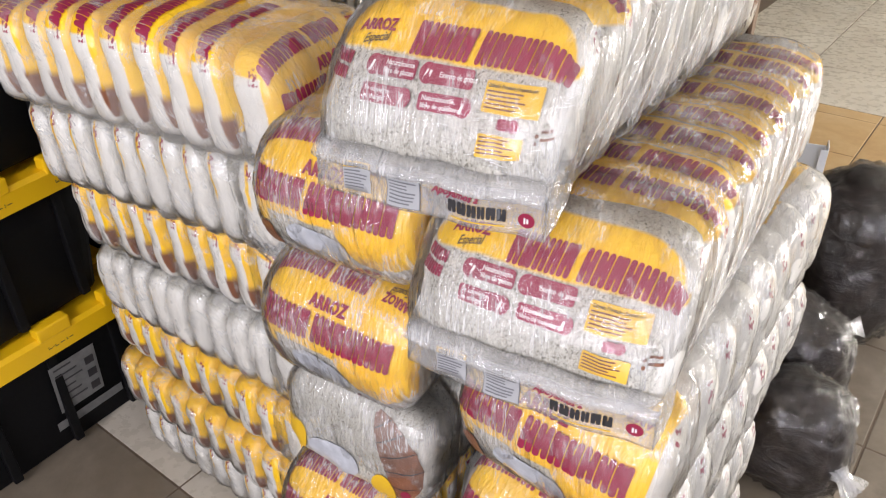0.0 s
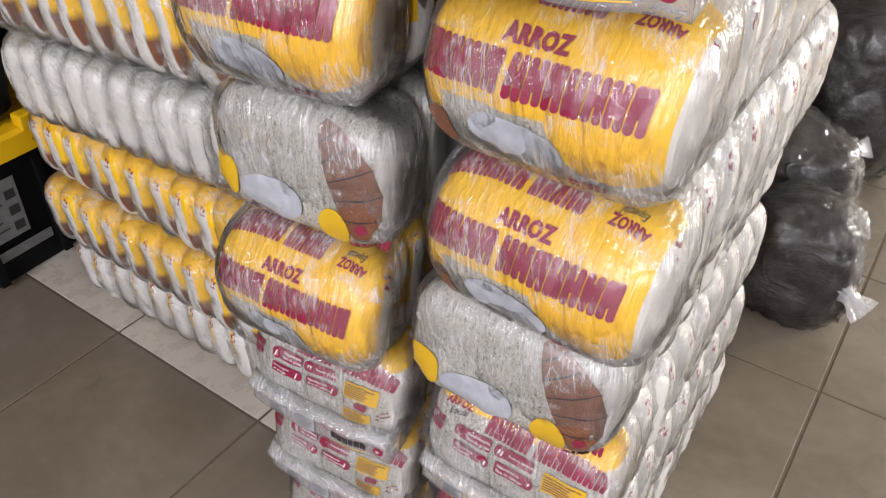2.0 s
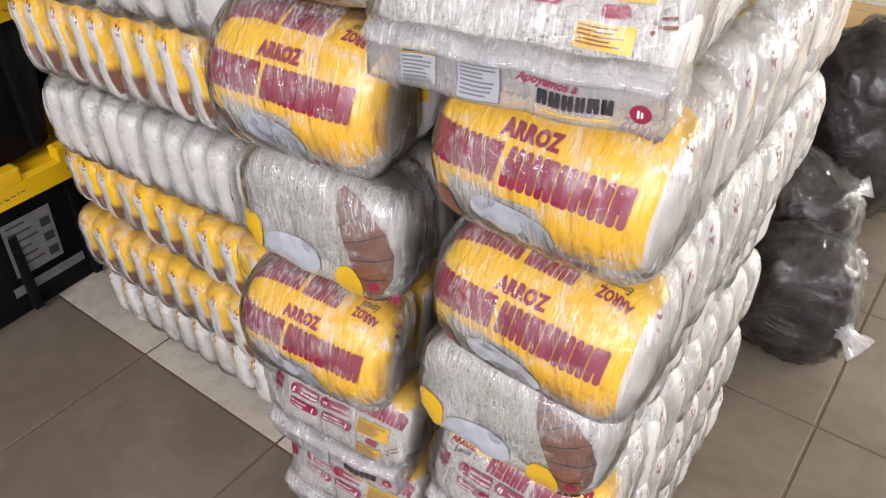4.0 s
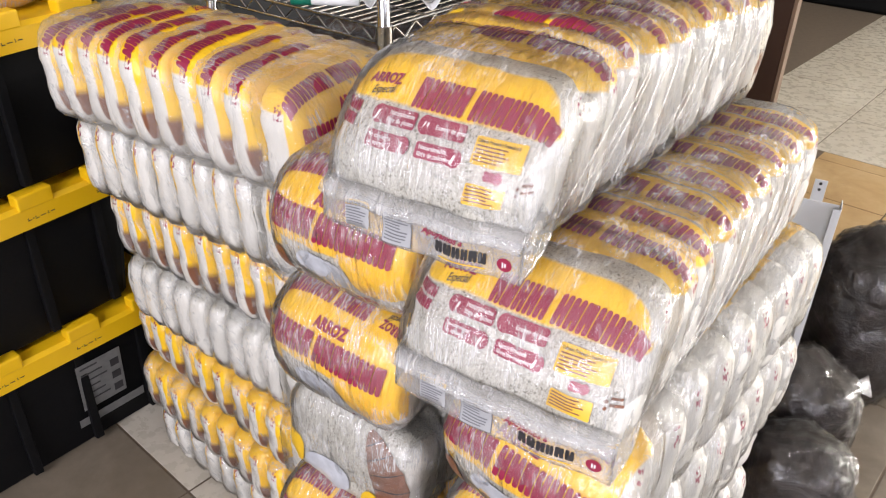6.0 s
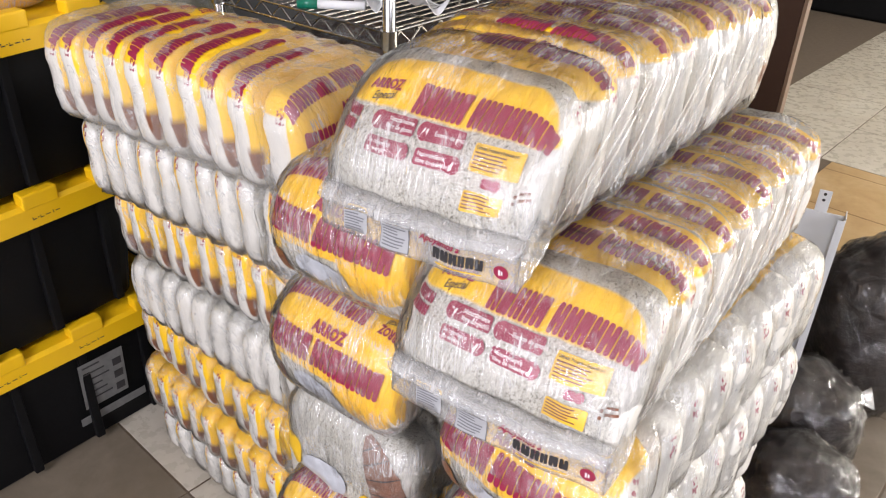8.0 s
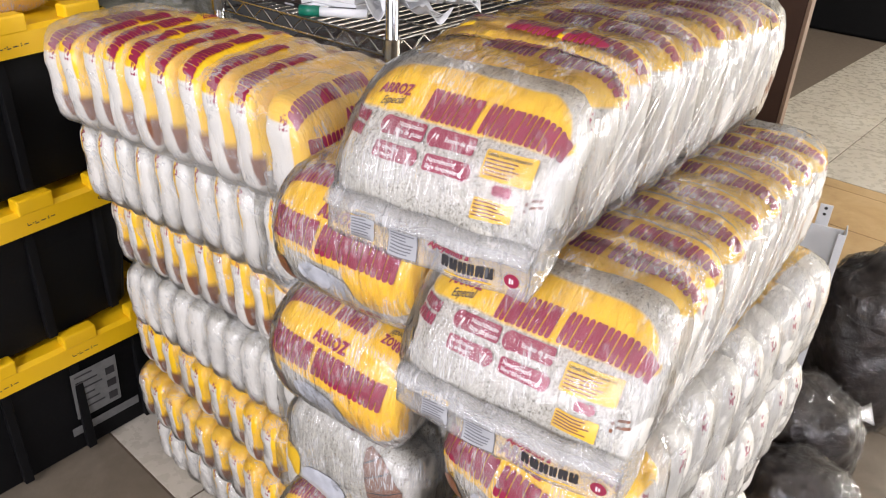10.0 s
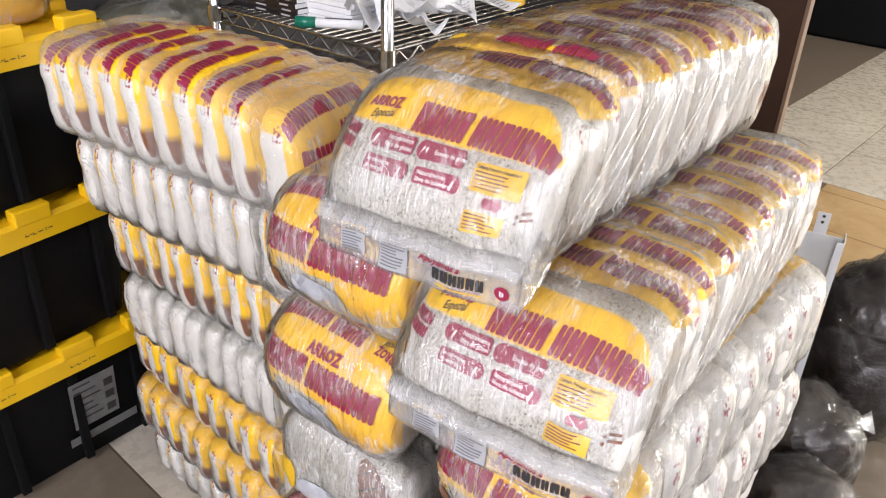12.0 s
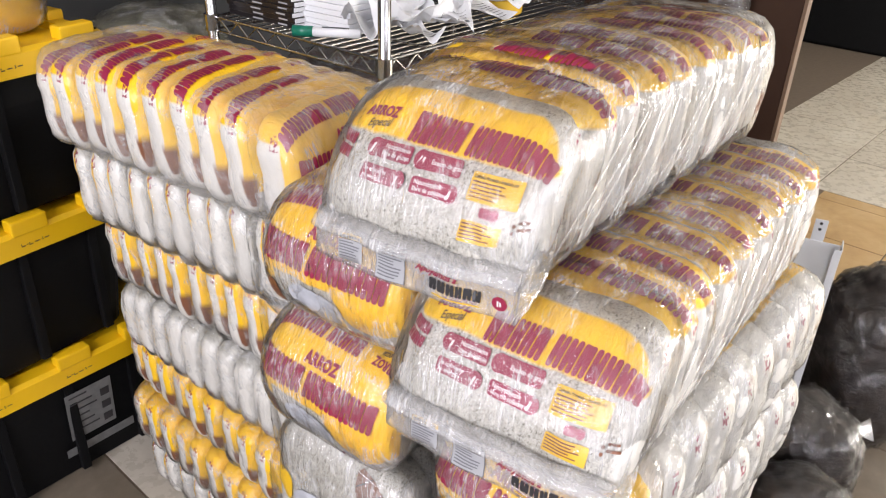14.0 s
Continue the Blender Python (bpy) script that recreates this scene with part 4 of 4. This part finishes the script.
# ---- white metal upright behind the stack ----
stand = base("metal_upright", pose(0.890, 1.930, 0.0, 0, 0, -20), "white painted metal channel post standing behind the stack", "metal post")
web = part("web", box(bmesh.new(), -0.045, 0.0, 0.0, 0.075, 0.003, 0.770, 0.001), WHITE_METAL, stand)
part("flange", box(bmesh.new(), 0.0755, -0.045, 0.0, 0.0785, 0.003, 0.785, 0.001), WHITE_METAL, stand)
part("flange", box(bmesh.new(), -0.0485, -0.030, 0.0, -0.0455, 0.003, 0.780, 0.001), WHITE_METAL, stand)
part("rim_strip", box(bmesh.new(), 0.060, -0.048, 0.0, 0.0780, -0.0455, 0.778, 0.0008), WHITE_METAL, stand)
lug = part("lug", box(bmesh.new(), 0.004, 0.0035, 0.740, 0.034, 0.0065, 0.826, 0.001), WHITE_METAL, web)
for z in (0.800, 0.816):
    part("hole", rod(bmesh.new(), (0.019, 0.0025, z), (0.019, 0.0075, z), 0.004), INK_DARK, lug, "dark screw hole")
part("hole", rod(bmesh.new(), (-0.020, -0.0010, 0.755), (-0.020, 0.0040, 0.755), 0.005), INK_DARK, web, "dark screw hole")
part("foot_plate", box(bmesh.new(), -0.07, -0.06, 0.0, 0.07, 0.05, 0.004, 0.001), WHITE_METAL, stand)

# ---- wire shelf ----
RACK_YAW = -32.0
rack = base("wire_shelf_rack", pose(*uv_pt(-1.059, 1.262), 0, 0, RACK_YAW), "chrome wire shelving rack with truss edges", "shelf rack")
RW, RL = 0.565, 0.95
for x, y in ((0, 0), (-RW, 0), (0, RL), (-RW, RL)):
    post = part("post", rod(bmesh.new(), (x, y, 0), (x, y, 1.95), 0.0135, 18), CHROME, rack, smooth=True)
    for z in (0.80, 1.205):
        part("collar", rod(bmesh.new(), (x, y, z - 0.012), (x, y, z + 0.026), 0.0185, 18), CHROME, post)
for z in (0.82, 1.225):
    for k in range(19):
        x = -RW + 0.02 + k * (RW - 0.04) / 18
        part("deck_wire", rod(bmesh.new(), (x, 0, z), (x, RL, z), 0.0022, 6), CHROME, rack)
    for y in (0.16, 0.48, 0.80):
        part("cross_wire", rod(bmesh.new(), (-RW, y, z - 0.005), (0, y, z - 0.005), 0.003, 6), CHROME, rack)
    for (x0, y0), (x1, y1) in (((-RW, 0), (0, 0)), ((0, 0), (0, RL)), ((-RW, RL), (0, RL)), ((-RW, 0), (-RW, RL))):
        bm = bmesh.new()
        rod(bm, (x0, y0, z), (x1, y1, z), 0.0034, 8)
        rod(bm, (x0, y0, z - 0.032), (x1, y1, z - 0.032), 0.0034, 8)
        n = int(math.hypot(x1 - x0, y1 - y0) / 0.032)
        pts = [(x0 + (x1 - x0) * i / n, y0 + (y1 - y0) * i / n, z - 0.002 if i % 2 else z - 0.030) for i in range(n + 1)]
        for p, q in zip(pts, pts[1:]):
            rod(bm, p, q, 0.0022, 6)
        part("truss_edge", bm, CHROME, rack)


def on_rack(x, y, z, yaw=0.0):
    return pose(*uv_pt(-1.059, 1.262, z), 0, 0, RACK_YAW) @ pose(x, y, 0, 0, 0, yaw)


# magazines, spines to the front
mag = base("magazine", on_rack(-0.415, 0.045, 1.228), "black-covered magazine lying in a neat pile", "magazine", "pile of magazines")
part("cover", box(bmesh.new(), -0.135, -0.003, 0.0, 0.095, 0.17, 0.0115, 0.001), GLOSS_BLACK, mag)
part("pages", box(bmesh.new(), 0.0955, 0.0, 0.0012, 0.0985, 0.168, 0.0102), PAPER, mag, "white page block")
part("spine_print", box(bmesh.new(), 0.045, -0.0038, 0.004, 0.075, -0.0032, 0.0075), INK_GREY, mag)
part("spine_print", box(bmesh.new(), -0.045, -0.0038, 0.004, -0.010, -0.0032, 0.0075), INK_GREY, mag)
for k in range(1, 13):
    copy_thing(mag, on_rack(-0.415 + 0.003 * math.sin(k * 2.1), 0.045 + 0.003 * math.cos(k * 1.7), 1.228 + 0.0118 * k, 0.6 * math.sin(k)))
# a white pad of sheets beside them
pad = base("paper_pad", on_rack(-0.225, 0.10, 1.228, 3), "stack of white paper pads beside the magazines", "paper stack")
for k in range(6):
    part("pad", box(bmesh.new(), -0.10, -0.02 + 0.002 * (k % 2), 0.013 * k, 0.045 - 0.003 * (k % 3), 0.15, 0.013 * k + 0.012, 0.001), PAPER, pad)

pen = base("marker_pen", on_rack(-0.235, 0.025, 1.240, 34), "white marker pen with a green cap", "marker pen")
part("barrel", rod(bmesh.new(), (0.0, 0, 0), (0.105, 0, 0), 0.0105, 16), PAPER, pen, smooth=True)
part("cap", rod(bmesh.new(), (-0.045, 0, 0), (0.0, 0, 0), 0.0122, 16), GREEN, pen, "green plastic cap", True)
part("print_bar", box(bmesh.new(), 0.02, -0.004, 0.0102, 0.08, 0.004, 0.0112), INK_DARK, pen)


def sheet(at, yaw, wide, deep, curl, seed, lines):
    t = base("paper_sheet", at @ pose(0, 0, 0, 0, 0, yaw), "loose curled white receipt slip" if lines else "loose crumpled white paper sheet", "paper sheet", "loose papers on the shelf")
    bm = bmesh.new()
    n = 10
    def h(u, v):
        return 0.004 + curl * (0.5 + noise.noise(Vector((u * 2.2 + seed, v * 2.2, seed)))) * (0.3 + abs(u - 0.5) + abs(v - 0.5))
    g = [[bm.verts.new(((i / n - 0.5) * wide, (j / n - 0.5) * deep, h(i / n, j / n))) for i in range(n + 1)] for j in range(n + 1)]
    for p, q in zip(g, g[1:]):
        for i in range(n):
            bm.faces.new((p[i], p[i + 1], q[i + 1], q[i]))
    s = part("sheet", bm, PAPER, t)
    s.modifiers.new("thick", "SOLIDIFY").thickness = 0.0006
    for k in range(lines):
        bm = bmesh.new()
        f = 0.15 + 0.7 * k / lines
        row = [(0.12 + 0.7 * i / 6, f) for i in range(7)]
        low = [bm.verts.new(((u - 0.5) * wide, (v - 0.5) * deep, h(u, v) + 0.0014)) for u, v in row]
        top = [bm.verts.new(((u - 0.5) * wide, (v - 0.5) * deep + 0.0035, h(u, v) + 0.0014)) for u, v in row]
        for i in range(6):
            bm.faces.new((low[i], low[i + 1], top[i + 1], top[i]))
        part("printed_line", bm, INK_DARK, t)


for k, (x, y, yaw, w, d, c, ln) in enumerate(((-0.17, 0.14, 30, 0.10, 0.15, 0.07, 0), (-0.12, 0.20, -20, 0.12, 0.16, 0.09, 0), (-0.06, 0.17, 60, 0.07, 0.17, 0.03, 8), (-0.10, 0.28, 75, 0.07, 0.19, 0.03, 9),
                                              (-0.05, 0.30, 40, 0.07, 0.18, 0.03, 7), (-0.06, 0.42, 65, 0.08, 0.18, 0.02, 8), (-0.14, 0.36, 10, 0.12, 0.17, 0.10, 0), (-0.08, 0.52, 85, 0.07, 0.17, 0.03, 6), (-0.2, 0.30, 15, 0.14, 0.2, 0.06, 0))):
    sheet(on_rack(x, y, 1.229 + 0.004 * k), yaw, w, d, c, k * 3.1, ln)

jar = base("syrup_jar", on_rack(-0.095, 0.56, 1.228), "round clear jar of amber syrup", "jar")
part("jar_body", lathe(bmesh.new(), ((0.040, 0.0), (0.046, 0.006), (0.047, 0.085), (0.040, 0.100))), AMBER, jar, "amber syrup behind glass", True)
part("jar_lid", lathe(bmesh.new(), ((0.041, 0.101), (0.042, 0.104), (0.042, 0.122), (0.039, 0.125))), YELLOW_PLASTIC, jar, "yellow screw lid", True)


# bags of brown chips on the lower deck and an olive bag by the rack
def shelf_bag(name, at, size, seed, fill, label):
    t = base(name, at, label, "plastic bag", "bags round the rack")
    for grow, mat, nm, lb in ((1.0, fill, "filling", "coarse dry filling"), (1.03, WRAP_MILKY, "clear_film", "clear creased film")):
        bm = cube_grid(14)
        for v in bm.verts:
            d = v.co / sum(abs(c) ** 3.2 for c in v.co) ** (1 / 3.2)
            w = 1 + 0.10 * noise.noise(d * 2 + Vector((seed, 0, 0))) + 0.05 * noise.noise(d * 6 + Vector((seed, 1, 0)))
            q = Vector((d.x * size[0], d.y * size[1], d.z * size[2])) * w * grow
            q.z = max(q.z, -size[2]) + size[2]
            v.co = q
        part(nm, bm, mat, t, lb, True)


shelf_bag("chip_bag", on_rack(-0.15, 0.18, 0.824), (0.12, 0.15, 0.165), 2.0, BROWN_FILL, "clear bag of brown dried chips on the lower deck")
shelf_bag("chip_bag", on_rack(-0.15, 0.50, 0.824), (0.13, 0.15, 0.165), 5.0, BROWN_FILL, "clear bag of brown dried chips on the lower deck")
shelf_bag("chip_bag", on_rack(-0.42, 0.25, 0.824), (0.12, 0.20, 0.15), 8.0, BROWN_FILL, "clear bag of brown dried chips at the rack's back")
box_stand = base("black_crate", pose(-0.86, 2.16, 0, 0, 0, GRID_YAW), "black plastic crate beside the rack", "crate")
part("crate_body", box(bmesh.new(), -0.17, -0.20, 0.0, 0.17, 0.20, 0.93, 0.01), BLACK_PLASTIC, box_stand)
part("crate_rim", box(bmesh.new(), -0.18, -0.21, 0.90, 0.18, 0.21, 0.93, 0.004), BLACK_PLASTIC, box_stand)
shelf_bag("leaf_bag", pose(-0.86, 2.14, 0.932, 0, 0, 10), (0.17, 0.17, 0.13), 3.0, GREEN_FILL, "clear bag of olive dried leaves on a black crate")
hung = uv_pt(-0.88, 2.50, 1.02)
shelf_bag("hanging_bag", pose(hung.x, hung.y, 1.06, 0, 0, GRID_YAW), (0.055, 0.045, 0.15), 6.0, DARK_FILL, "dark filled clear bag hung on the wooden board")

# the far dark bin
far = base("far_bin", pose(*uv_pt(-2.0, 7.9), 0, 0, GRID_YAW), "large black storage bin far across the floor", "storage bin")
part("bin_body", box(bmesh.new(), -0.35, 0.0, 0.0, 1.6, 0.6, 1.2, 0.03), BLACK_PLASTIC, far)
part("bin_rim", box(bmesh.new(), -0.38, -0.03, 1.15, 1.63, 0.63, 1.21, 0.02), BLACK_PLASTIC, far)

# ---- floor tiles ----
P, GAP = 0.460, 0.006


def tile_mesh(wide, deep, material):
    return mesh_of("tile", box(bmesh.new(), GAP / 2, GAP / 2, -0.010, wide - GAP / 2, deep - GAP / 2, 0.0, 0.0018), material)


def lay_tiles(a0, a1, b0, wide, deep, material, start):
    me = tile_mesh(wide, deep, material)
    a = start + math.floor((a0 - start) / wide) * wide
    while a < a1 - 1e-6:
        p = uv_pt(a, b0)
        hang("tile", me, floor, pose(p.x, p.y, random.uniform(-0.0006, 0.0006), 0, 0, GRID_YAW))
        a += wide


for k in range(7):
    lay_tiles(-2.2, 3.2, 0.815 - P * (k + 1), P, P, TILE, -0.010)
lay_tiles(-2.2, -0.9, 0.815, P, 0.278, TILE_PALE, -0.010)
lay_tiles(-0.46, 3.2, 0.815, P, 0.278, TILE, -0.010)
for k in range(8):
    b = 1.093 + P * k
    # rows beyond 2.8 have the warm reflection painted into their tile colour
    lay_tiles(-0.6 if k > 3 else -2.2, 3.2, b, P, P if k < 7 else 0.115, TILE_WARM_LIT if b > 2.8 else TILE, -0.010)
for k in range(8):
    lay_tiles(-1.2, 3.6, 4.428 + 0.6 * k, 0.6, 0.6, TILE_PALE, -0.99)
